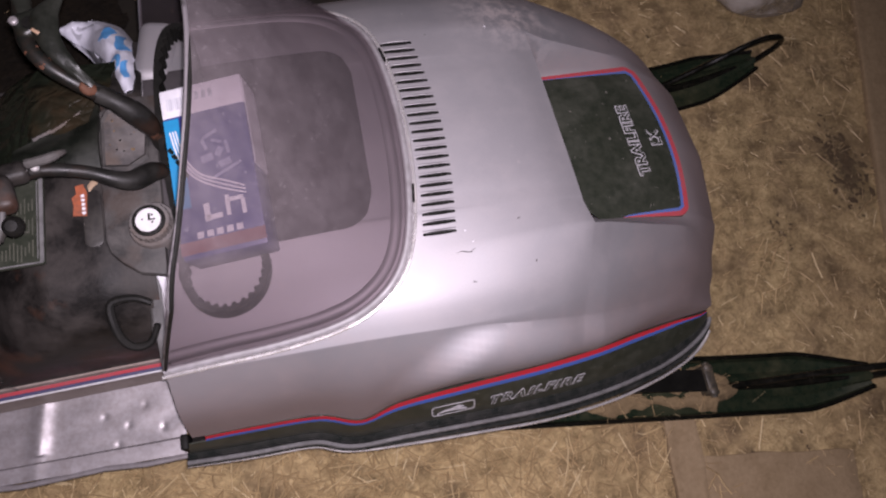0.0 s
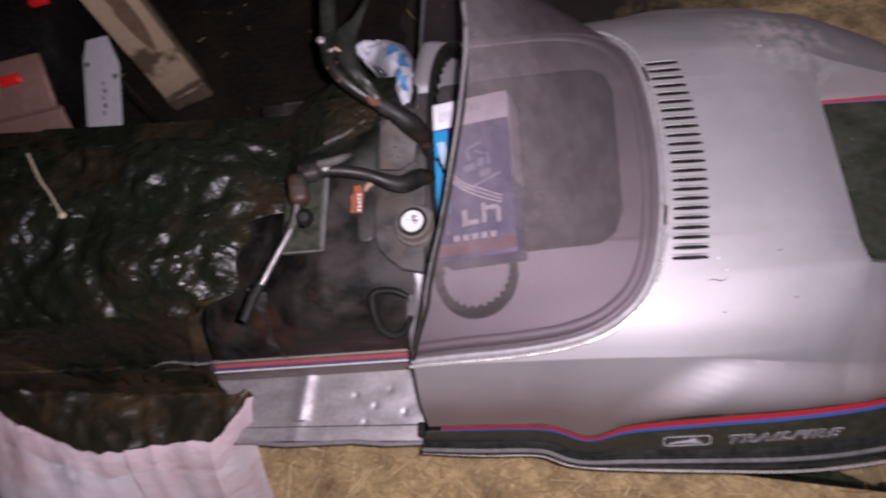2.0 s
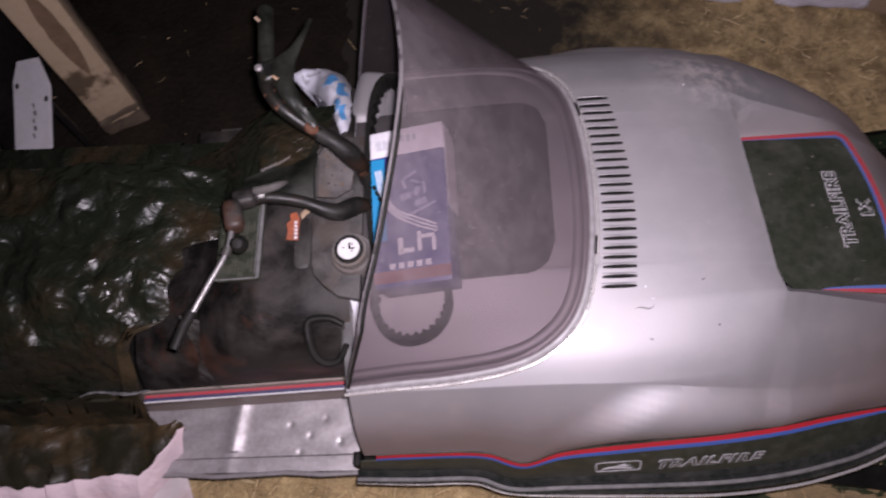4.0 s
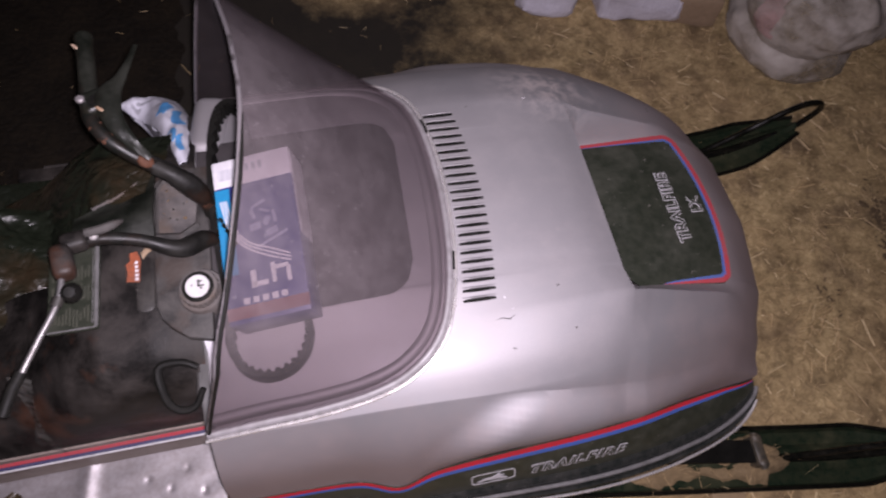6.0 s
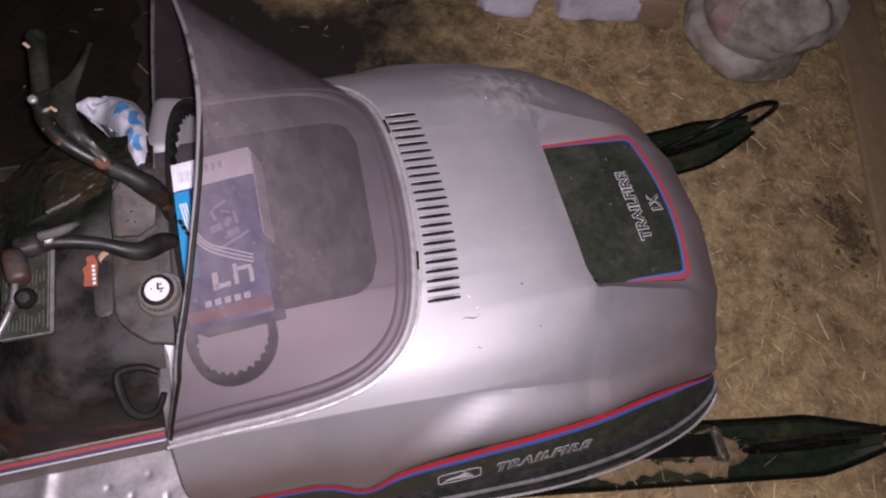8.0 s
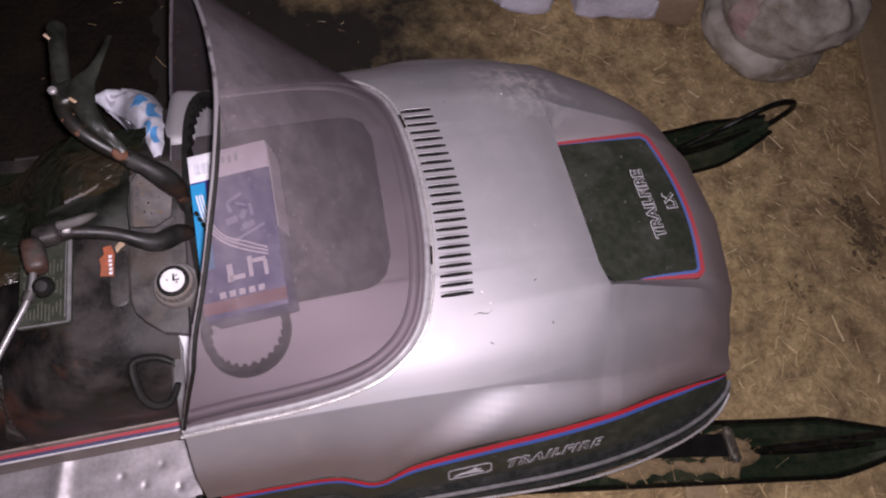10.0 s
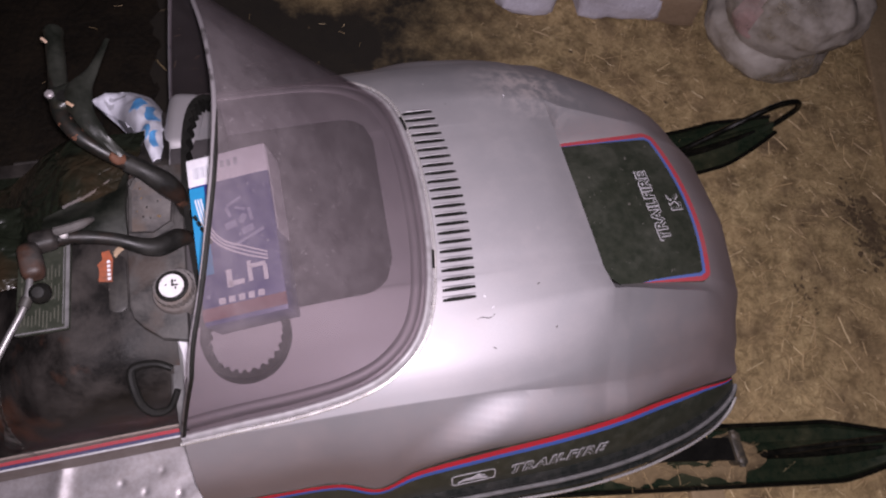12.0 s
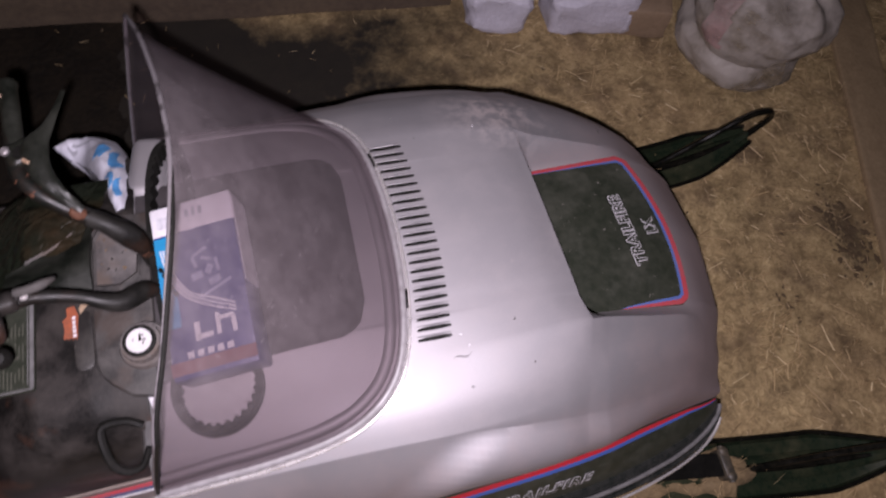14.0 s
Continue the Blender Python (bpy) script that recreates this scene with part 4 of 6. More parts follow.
part("anti_glare_panel", bm, MATT_BLACK, hood, "matt black panel under the windscreen")


# ---------------------------------------------------------------- console, tunnel and seat
def TUCK(x):
    """How far the tunnel closes in towards the bonnet."""
    return 0.018 * max(0.0, min(1.0, (x + 0.85) / 0.39))


def console():
    tab = [(-0.90, 0.50), (-0.72, 0.61), (-0.64, 0.70), (-0.58, 0.742), (-0.50, 0.752), (-0.425, 0.752)]
    rows = []
    for k in range(60):
        x = -0.425 - 0.45 * (k / 59)
        (z,) = lerp_table([x], tab)[0]
        half = spline([(x, 0, z), (x, 0.12, z - 0.004), (x, 0.20, z - 0.03), (x, 0.245 - 0.6 * TUCK(x), z - 0.10), (x, 0.252 - TUCK(x), min(0.50, z - 0.125)), (x, 0.252 - TUCK(x), min(0.44, z - 0.16))], 26)
        rows.append([Vector((p.x, p.y, p.z)) for p in reversed(half)] + [Vector((p.x, -p.y, p.z)) for p in half[1:]])
    return part("console", grid(rows, thick=0.004), GRIME_AND_SHADE, sled, "dusty black plastic tank cover and console")


console_ob = console()
part("dash_wall", block((0.012, 0.50, 0.22), pose(-0.436, 0, 0.60), 0.003), BLACK_PLASTIC, sled)
for side in (-1, 1):
    if side > 0:
        part("hood_corner", block((0.060, 0.125, 0.070), pose(-0.404, 0.215, 0.700, -6, 0, -7), 0.020, 5), SILVER, sled, "rounded rear corner of the bonnet")
    wall = grid([[(x, side * (0.256 + 0.012 * v - TUCK(x)), 0.484 - 0.110 * v) for v in (0, 0.33, 0.66, 1)] for x in [-0.45 - 0.1 * k for k in range(16)]], thick=0.004)
    part("tunnel_side", wall, BARE_TUNNEL, sled, "brownish bare tunnel side")
    tilt = pose(-0.85, side * 0.269, 0.4815, 0, 0, -side * math.degrees(math.atan2(0.018, 0.39)))
    part("side_rail", block((0.40, 0.016, 0.010), tilt @ pose(0.20, 0, 0), 0.002), BARE_TUNNEL, sled, "narrow ledge along the tunnel")
    for y, w, mat in ((-0.0045, 0.006, DUSTY_RED), (0.0015, 0.005, DARK_BLUE), (0.0060, 0.003, WHITE_INK)):
        part("side_stripe", block((0.395, w, 0.003), tilt @ pose(0.20, side * y, 0.0067), 0.0), mat, sled)

    def board_z(x, v):
        dent = 0.0
        for cx, cv in ((-0.53, 0.30), (-0.56, 0.52), (-0.60, 0.36), (-0.50, 0.62), (-0.58, 0.75)):
            d = ((x - cx) / 0.0050) ** 2 + ((v - cv) / 0.038) ** 2
            dent += 0.0022 * math.exp(-d)
        rib = 0.006 * math.exp(-((x + 0.70 + 0.02 * v) / 0.015) ** 2) * (1 if v < 0.72 else 0.3)
        return 0.372 - 0.010 * v + rib + 0.0018 * noise.noise((x * 14, v * 5, side)) - dent + (0.006 if v > 0.78 else 0)
    # far board and its edge are coloured near-black, painting in the shade there
    rows = [[(x, side * (0.262 - TUCK(x) + (0.128 + TUCK(x)) * v), board_z(x, v)) for v in [j / 36 for j in range(37)]] for x in [-0.462 - 0.30 * (i / 110) for i in range(110)] + [-0.762 - (0.38 if side < 0 else 0.10) * (i / 40) for i in range(41)]]
    part("running_board", grid(rows, thick=0.003), ALUMINIUM if side < 0 else GRIME_AND_SHADE, sled, "dented bare aluminium running board" if side < 0 else "running board with shade painted in")
    part("board_edge", tube([(-0.462 - 0.07 * i, side * (0.394 + 0.003 * math.sin(i * 2.1)), 0.366 + 0.002 * math.sin(i * 1.3)) for i in range(11 if side < 0 else 6)], 0.005, 8), ALUMINIUM if side < 0 else GRIME_AND_SHADE, sled, "rolled outer edge with worn red paint")
    part("corner_bracket", block((0.014, 0.028, 0.05), pose(-0.460, side * 0.374, 0.385), 0.004), BLACK_RUBBER, sled, "greasy black corner bracket")


# drive track under the tunnel
loop = [(-0.55 - 1.05 * u, 0.06) for u in [k / 12 for k in range(13)]] + [(-1.62 - 0.12 * math.sin(math.pi * k / 8), 0.16 - 0.10 * math.cos(math.pi * k / 8)) for k in range(1, 8)] + [(-1.6 + 1.05 * u, 0.26) for u in [k / 12 for k in range(13)]] + [(-0.53 + 0.12 * math.sin(math.pi * k / 8), 0.16 + 0.10 * math.cos(math.pi * k / 8)) for k in range(1, 8)]
part("drive_track", grid([[(x, y, z - 0.05) for y in (-0.19, 0.19)] for x, z in loop], close_u=True, thick=0.02), BLACK_RUBBER, sled, "black rubber drive track")


# fuel cap with a built-in gauge
def fuel_cap():
    base = (-0.417, -0.103, 0.752)
    m = Matrix.Translation(base) @ pose(0, 0, 0, 2, -6, 0)
    rim = [(0.036, -0.012), (0.035, 0.012), (0.033, 0.015), (0.031, 0.015)]
    collar = part("cap_collar", lathe(rim + [(0.0, 0.015)], m), DUST_GREY, sled, "dusty grey filler collar")
    knurl = []
    for k in range(48):
        a = 2 * math.pi * k / 48
        r = 0.0292 if k % 2 else 0.0276
        knurl.append((r * math.cos(a), r * math.sin(a)))
    cap = part("fuel_cap", prism(knurl, 0.011, 0.030, m, 0.002), DUST_GREY, sled, "ribbed grey fuel cap")
    part("gauge_ring", lathe([(0.0235, 0.030), (0.0230, 0.033), (0.0200, 0.034), (0.0178, 0.0325), (0.0, 0.0325)], m), BLACK_RUBBER, cap, "dark ring round the gauge")
    part("gauge_face", lathe([(0.0176, 0.0325), (0.0176, 0.0337), (0.0, 0.0340)], m), GAUGE_FACE, cap, "white gauge dial")
    for x, y, w, h in ((0.002, 0.006, 0.003, 0.009), (0.006, 0.000, 0.010, 0.0022), (0.007, 0.008, 0.0025, 0.003), (0.007, -0.005, 0.0025, 0.003), (-0.009, 0.002, 0.002, 0.0025)):
        part("gauge_mark", block((w, h, 0.0006), m @ pose(x * 0.85, y * 0.85, 0.0343), 0.0), BLACK_RUBBER, cap)


fuel_cap()


def console_fittings():
    # raised pad with a shallow six-sided tray on the far side of the column
    pad = part("console_top", prism([(-0.486, -0.118), (-0.480, -0.136), (-0.466, -0.152), (-0.440, -0.172), (-0.404, -0.180), (-0.404, 0.118), (-0.452, 0.118), (-0.492, 0.092)], 0.0, 0.011, pose(0, 0, 0.746), 0.006), GRIME_GREY, sled, "dusty grey console top plate")
    hexa = [(-0.4826, 0.077), (-0.474, 0.093), (-0.4539, 0.0955), (-0.417, 0.066), (-0.4215, 0.0115), (-0.4477, -0.0055), (-0.4825, -0.002)]
    mid = Vector((-0.452, 0.047, 0))
    ring = [[(mid + (Vector((x, y, 0)) - mid) * k).to_tuple()[:2] for x, y in hexa] for k in (1.10, 1.0, 0.90)]
    rows = [[(x, y, z) for x, y in o] for o, z in zip(ring, (0.7575, 0.7625, 0.7585))]
    part("tray_rim", grid(rows, close_v=True), GRIME_GREY, pad, "worn raised tray rim", sharp=20.0)
    part("tray_floor", prism(ring[2], 0.7565, 0.7585), DUST_GREY, pad, "dusty tray floor")
    rng = random.Random(21)
    for k in range(12):
        x, y = rng.uniform(-0.472, -0.432), rng.uniform(0.010, 0.080)
        part("crumb", block((rng.uniform(0.002, 0.005), rng.uniform(0.001, 0.003), 0.0015), pose(x, y, 0.7590, 0, 0, rng.uniform(0, 180)), 0.0005, 1), (DUNG, BLACK_RUBBER)[k % 2], pad)
    # raised column cover behind the plate, with a crumbled pale rim on its far side
    def cover(u, v):
        far = lerp_table([u], [(0.0, 0.112), (0.45, 0.074), (1.0, 0.044)])[0][0]
        near = lerp_table([u], [(0.0, -0.010), (0.5, -0.006), (1.0, 0.004)])[0][0]
        y = near + (far - near) * v
        return Vector((-0.486 - 0.122 * u, y, 0.757 + 0.016 * math.sin(math.pi * min(1.0, v * 1.15)) * (1 - 0.6 * u) - 0.004 * u))
    part("column_cover", grid([[cover(i / 16, j / 12) for j in range(13)] for i in range(17)], thick=0.008), GRIME_GREEN, sled, "dark grimy steering column cover")
    part("worn_rim", tube([cover(i / 30, 1.0) + Vector((0, 0.003 * noise.noise((i * 0.6, 1, 0)), 0.003)) for i in range(3, 24)], [0.0022 + 0.0022 * abs(noise.noise((i * 0.8, 0, 5))) for i in range(3, 24)], 7), DUST_GREY, sled, "crumbling pale rim of the cover")
    # framed instruction plate
    m = basis((-0.602, -0.073, 0.756), (0.99, 0.0, 0.10), (-0.06, 1, 0.0))
    plate = part("instruction_plate", prism(rounded(0.074, 0.136, 0.004), -0.003, 0.002, m), BLACK_DECAL, sled, "black instruction plate with pale border")
    for x, y, w, h in ((0.0340, 0.0, 0.0055, 0.130), (-0.001, -0.0655, 0.072, 0.0022), (0.0285, 0.0, 0.0012, 0.118)):
        part("plate_border", block((w, h, 0.001), m @ pose(x, y, 0.0030), 0.0), RIB_GREY, plate)
    for k in range(11):
        for q in range(3):
            ln = 0.012 + 0.016 * rng.random()
            part("text_bar", block((0.0016, ln, 0.0006), m @ pose(-0.030 + 0.0052 * k, -0.045 + 0.034 * q + rng.uniform(-0.004, 0.004), 0.0030), 0.0), TEXT_OLIVE, plate)
    m = basis((-0.5175, -0.052, 0.7600), (0.99, 0.05, 0.03), (0.10, 1, 0))
    st = part("orange_sticker", prism([(-0.010, -0.022), (0.009, -0.025), (0.010, -0.006), (0.012, 0.010), (0.007, 0.026), (-0.004, 0.024), (-0.003, 0.012), (-0.010, 0.006), (-0.008, -0.006)], 0.0, 0.0015, m), ORANGE, sled, "peeling orange warning sticker")
    for k in range(5):
        part("text_bar", block((0.0046, 0.0042, 0.0006), m @ pose(0.0055, -0.020 + 0.0068 * k, 0.0020), 0.0), CARD_WHITE, st)
    part("curled_corner", grid([[(-0.506 + 0.013 * u + 0.003 * v, -0.030 + 0.010 * math.sin(1.6 * u) - 0.010 * v, 0.7615 + 0.006 * v * (1 - v) + 0.004 * u) for v in (0, 0.5, 1)] for u in [k / 6 for k in range(7)]], thick=0.001), CARDBOARD, st, "curled pale sticker edge")
    # sunken black key panel with soft rounded top beside the sticker
    part("dark_inset", prism(rounded(0.026, 0.090, 0.011), 0.0, 0.0022, pose(-0.5005, -0.080, 0.7575, 0, 0, 2), 0.001), BLACK_PLASTIC, sled, "black inset strip")
    # grab loop
    pts = spline([(-0.4317, -0.2134, 0.742), (-0.4515, -0.2049, 0.746), (-0.4763, -0.2042, 0.745), (-0.4878, -0.2116, 0.742), (-0.4856, -0.2346, 0.734), (-0.4782, -0.2558, 0.722), (-0.4626, -0.2671, 0.714), (-0.4412, -0.2635, 0.716), (-0.4275, -0.2425, 0.73)], 48)
    part("grab_loop", tube(pts, [0.0046 + 0.0022 * math.sin(math.pi * k / 47) for k in range(48)], 10), BLACK_RUBBER, console_ob, "black rubber grab loop")
    part("pale_tab", grid([[(-0.412 - 0.013 * u * (1 - v) + 0.006 * v, -0.160 - 0.065 * v, 0.742 - 0.010 * v + 0.008 * u) for u in (0, 0.5, 1)] for v in [k / 8 for k in range(9)]], thick=0.002), CARD_WHITE, console_ob, "pale plastic tab at the dash edge")


console_fittings()


def left_bar():
    return spline([(-0.400, 0.030, 0.748), (-0.402, 0.034, 0.785), (-0.411, 0.041, 0.812), (-0.434, 0.0515, 0.840), (-0.467, 0.064, 0.862), (-0.496, 0.078, 0.880), (-0.518, 0.094, 0.893), (-0.536, 0.122, 0.899), (-0.543, 0.160, 0.898), (-0.545, 0.196, 0.897)], 60)


def blade(pts, radii, flat, n=30, seg=14):
    """A cast arm along pts, as wide as radii say and flattened to that share of its width."""
    line, wide = spline(pts, n), [v[0] for v in spline([(r, 0, 0) for r in radii], n)]
    bm = tube(line, wide, seg)
    for k, v in enumerate(bm.verts):
        near = min(range(n), key=lambda i: (Vector((line[i].x, line[i].y, 0)) - Vector((v.co.x, v.co.y, 0))).length)
        v.co.z = line[near].z + (v.co.z - line[near].z) * flat
    return fin(bm)


def handlebar():
    bar = part("handlebar", tube(left_bar(), 0.0108, 12), RUST_BAR, sled, "black tubular handlebar with worn rusty patches")
    # thick rubber boot over the far half, where it leaves the cowl
    sleeve = left_bar()[8:26]
    hung("bar_sleeve", tube(sleeve, [0.0125 + 0.0045 * math.sin(math.pi * min(1.0, i / 14)) for i in range(18)], 12), SLEEVE, bar, "black rubber sleeve")
    right = spline([(-0.388, -0.026, 0.765), (-0.404, -0.034, 0.795), (-0.436, -0.057, 0.820), (-0.484, -0.0494, 0.845), (-0.532, -0.0493, 0.862), (-0.562, -0.063, 0.875)], 40)
    hung("bar_tube", tube(right, [0.0035 + 0.0115 * math.sin(math.pi / 2 * min(1.0, i / 11)) - 0.0060 * min(1.0, max(0.0, (i - 13) / 9)) for i in range(40)], 12), SLEEVE, bar, "black bar with a fat rubber sleeve")
    # throttle side: grey clamp, cracked housing, knob and bare rod
    hung("throttle_clamp", block((0.034, 0.026, 0.026), pose(-0.560, -0.060, 0.880, 0, 6, 14), 0.008, 3), GRIME_AND_SHADE, bar, "scuffed dark plastic clamp")
    hung("throttle_block", block((0.028, 0.050, 0.030), pose(-0.572, -0.090, 0.884, 0, 8, 12), 0.010, 3), GRIME_AND_SHADE, bar, "scuffed dark throttle housing")
    hung("clamp_screw", lathe([(0.0, 0.0), (0.0055, 0.0), (0.0055, 0.004), (0.003, 0.006), (0.0, 0.006)], pose(-0.537, -0.052, 0.876, 10, 20, 0), 12), CHROME, bar, "bright screw head")
    hung("lever_stub", tube(spline([(-0.545, -0.050, 0.884), (-0.520, -0.046, 0.886), (-0.498, -0.034, 0.880)], 10), [0.0065] * 7 + [0.005, 0.004, 0.003], 10), GRIME_GREY, bar)
    hung("knob", lathe([(0.0, 0.0), (0.012, 0.0), (0.0135, 0.008), (0.012, 0.018), (0.007, 0.024), (0.0, 0.025)], pose(-0.560, -0.133, 0.878, 18, 8, 0), 18), BLACK_RUBBER, bar, "black rubber thumb knob")
    hung("bar_end", tube(spline([(-0.572, -0.104, 0.885), (-0.5765, -0.147, 0.885), (-0.598, -0.194, 0.883), (-0.6194, -0.240, 0.880)], 14), 0.0042, 12), DULL_STEEL, bar, "bare dulled steel rod")
    hung("rod_collar", tube([(-0.5745, -0.140, 0.885), (-0.5785, -0.152, 0.8848)], 0.0072, 12), BLACK_PLASTIC, bar)
    hung("bar_cap", tube([(-0.617, -0.232, 0.8805), (-0.628, -0.252, 0.877), (-0.640, -0.282, 0.870)], 0.0075, 12), BLACK_RUBBER, bar, "black cap on the rod")
    hung("grip", tube(spline([(-0.5415, 0.165, 0.896), (-0.545, 0.21, 0.896), (-0.5505, 0.262, 0.895), (-0.5525, 0.281, 0.894)], 18), [0.0128] * 12 + [0.0132, 0.0140, 0.0142, 0.0135, 0.011, 0.006], 14), GRIME_GREEN, bar, "dark worn rubber grip")
    hung("brake_lever", blade([(-0.4735, 0.243, 0.908), (-0.4815, 0.209, 0.914), (-0.4925, 0.177, 0.917), (-0.5080, 0.146, 0.917), (-0.5010, 0.1085, 0.915), (-0.4820, 0.079, 0.905), (-0.4600, 0.0590, 0.885)], (0.0035, 0.0050, 0.0090, 0.0185, 0.0145, 0.0095, 0.0050), 0.45), GRIME_GREEN, bar, "dull black cast brake lever")
    hung("lever_clamp", block((0.046, 0.040, 0.026), pose(-0.528, 0.148, 0.902, 0, 0, 24), 0.011, 4), GRIME_GREEN, bar, "dull black lever clamp")
    hung("lever_bolt", lathe([(0.0, 0.0), (0.0062, 0.0), (0.0062, 0.004), (0.004, 0.006), (0.0, 0.006)], pose(-0.546, 0.146, 0.915), 12), ALUMINIUM, bar, "bright bolt head")
    hung("clamp_recess", lathe([(0.0, 0.0), (0.010, 0.0), (0.010, 0.003), (0.0, 0.003)], pose(-0.527, 0.143, 0.9135), 14), BLACK_RUBBER, bar)
    for p, a in (((-0.517, 0.122, 0.924), -40), ((-0.560, 0.250, 0.9065), -50)):
        hung("paint_chip", block((0.012, 0.0045, 0.0015), pose(*p, 0, 0, a), 0.0006, 1), WOOD, bar, "pale chip in the paint")
    for a, b, wide in ((4, 13, 1.0), (25, 29, 0.75), (38, 39, 0.6), (43, 44, 0.55)):
        bm = bmesh.new()
        bmesh.ops.create_icosphere(bm, subdivisions=3, radius=1.0)
        p, q = left_bar()[a], left_bar()[b]
        m = basis((p + q) / 2 + Vector((0.001, -0.002, 0.0066 if a < 26 else 0.0040)), q - p, (0, 0, 1)) @ Matrix.Diagonal((max((q - p).length * 0.55, 0.007), 0.0095 * wide, 0.0098, 1))
        for v in bm.verts:
            v.co = m @ (v.co * (1 + 0.16 * noise.noise(v.co * 2.5 + Vector((a, 0, 0)))))
        hung("rust_patch", fin(bm), RUST, bar, "brown rust patch")
    # control cable along the bar
    hung("control_cable", tube(spline([(-0.512, 0.118, 0.906), (-0.494, 0.092, 0.893), (-0.466, 0.072, 0.872), (-0.436, 0.066, 0.842), (-0.415, 0.062, 0.800), (-0.410, 0.058, 0.765)], 26), 0.0038, 8), BLACK_RUBBER, bar, "black control cable")


handlebar()


# ---------------------------------------------------------------- skis
def ski(side):
    y0 = side * 0.432

    def base(x):
        up = 0.016 + (0.075 * ((x - 0.90) / 0.25) ** 2 if x > 0.90 else 0) + 0
        w = 0.070 if x < 0.99 else 0.070 - 0.046 * ((x - 0.99) / 0.165) ** 1.3
        return up, w
    rows = []
    for k in range(70):
        x = 0.08 + 1.075 * k / 69
        z, w = base(x)
        lip = 0.026 * (1 if x < 1.0 else max(0.25, 1 - (x - 1.0) / 0.26))
        prof = [(-w - 0.003, lip), (-w, lip * 0.6), (-w * 0.93, 0.002), (-w * 0.45, 0.0), (-w * 0.28, 0.010), (0, 0.014), (w * 0.28, 0.010), (w * 0.45, 0.0), (w * 0.93, 0.002), (w, lip * 0.6), (w + 0.003, lip)]
        rows.append([(x, y0 + a, z + b) for a, b in prof])
    root = part("ski", grid(rows, thick=0.004), SKI_STEEL, sled, "black painted pressed steel ski")
    for e in (0, -1):
        hung("rolled_lip", tube([Vector(r[e]) for r in rows], 0.0058, 10), GLOSS_BLACK, root)
    hung("keel", tube([(x, y0, base(x)[0] + 0.010) for x in [0.70 + 0.43 * k / 24 for k in range(25)]], [0.004 + 0.009 * math.sin(math.pi * min(1.0, 0.05 + k / 26)) ** 0.6 for k in range(25)], 12), GLOSS_BLACK, root, "rounded keel rib")
    loop = spline([(0.82, y0, 0.040), (0.90, y0 + 0.004, 0.070), (1.00, y0 + 0.008, 0.125), (1.08, y0 + 0.008, 0.180), (1.135, y0 + 0.006, 0.205), (1.18, y0 + 0.002, 0.200), (1.195, y0, 0.165), (1.165, y0, 0.11), (1.140, y0, 0.085)], 44)
    hung("tip_loop", tube(loop, 0.0090, 10), GLOSS_BLACK, root, "black wire handle at the tip")
    for k in range(3):
        ln = (0.60, 0.50, 0.40)[k]
        leaf = [[(0.44 + ln * (i / 20 - 0.5), y0 - side * 0.012 + w * 0.027, 0.072 + 0.009 * k + 0.030 * (1 - (2 * i / 20 - 1) ** 2)) for w in (-1, 1)] for i in range(21)]
        hung("spring_leaf", grid(leaf, thick=0.006), BLACK_RUBBER, root, "dull black leaf spring")
    for x in (0.735, 0.14):
        hung("shackle", block((0.026, 0.072, 0.055), pose(x, y0 - side * 0.012, 0.058), 0.006), DUSTY_STEEL, root)
        hung("shackle_bolt", tube([(x, y0 - side * 0.012 - 0.043, 0.076), (x, y0 - side * 0.012 + 0.043, 0.076)], 0.008, 10), DUSTY_STEEL, root, "worn bolt")
        for e in (-1, 1):
            hung("bolt_head", lathe([(0.0, 0.0), (0.011, 0.0), (0.011, 0.006), (0.006, 0.009), (0.0, 0.009)], pose(x, y0 - side * 0.012 + e * 0.030, 0.082), 10), DUSTY_STEEL, root, "dusty bolt head")
    hung("spindle", tube([(0.36, y0, 0.11), (0.34, y0 - side * 0.02, 0.30)], 0.02, 12), BLACK_PAINT, root)
    hung("saddle", block((0.09, 0.06, 0.035), pose(0.36, y0, 0.125), 0.006), SKI_STEEL, root)
    # earth and chaff caught in the trough
    rng = random.Random(7 + side)
    rows = []
    for i in range(91):
        x = 0.10 + 0.80 * i / 90
        reach = 0.057 + 0.022 * noise.noise((x * 9, 0.5, side)) + 0.014 * noise.noise((x * 30, 2.5, side)) if x < 0.76 else max(0.012, 0.044 * (1 - (x - 0.76) / 0.16))
        fade = min(1.0, (0.90 - x) / 0.10, (x - 0.08) / 0.05)
        row = []
        for j in range(15):
            w = reach * (2 * j / 14 - 1)
            bumpy = 0.011 * noise.noise((x * 16, w * 40, side)) + 0.006 * noise.noise((x * 45, w * 110, side + 3))
            row.append((x, y0 + w + 0.008 * noise.noise((x * 11, 2.0, side)), base(x)[0] + ((0.019 + 0.012 * math.exp(-((x - 0.76) / 0.06) ** 2)) * (1 - (w / reach) ** 4) + bumpy) * fade - 0.001))
        rows.append(row)
    hung("caught_dirt", grid(rows), SKI_DIRT, root, "dry dirt and chaff lying in the ski")

    bm = bmesh.new()
    for k in range(45):
        cx, cy = (rng.uniform(0.45, 0.72), y0 + side * 0.035) if k % 3 else (rng.uniform(0.72, 0.86), y0)
        a, ln = rng.uniform(0, math.pi), rng.uniform(0.015, 0.055)
        p = Vector((cx + rng.gauss(0, 0.02), cy + rng.gauss(0, 0.022), 0.045 + rng.uniform(-0.012, 0.012)))
        d = Vector((math.cos(a), math.sin(a), rng.uniform(-0.25, 0.25))) * ln / 2
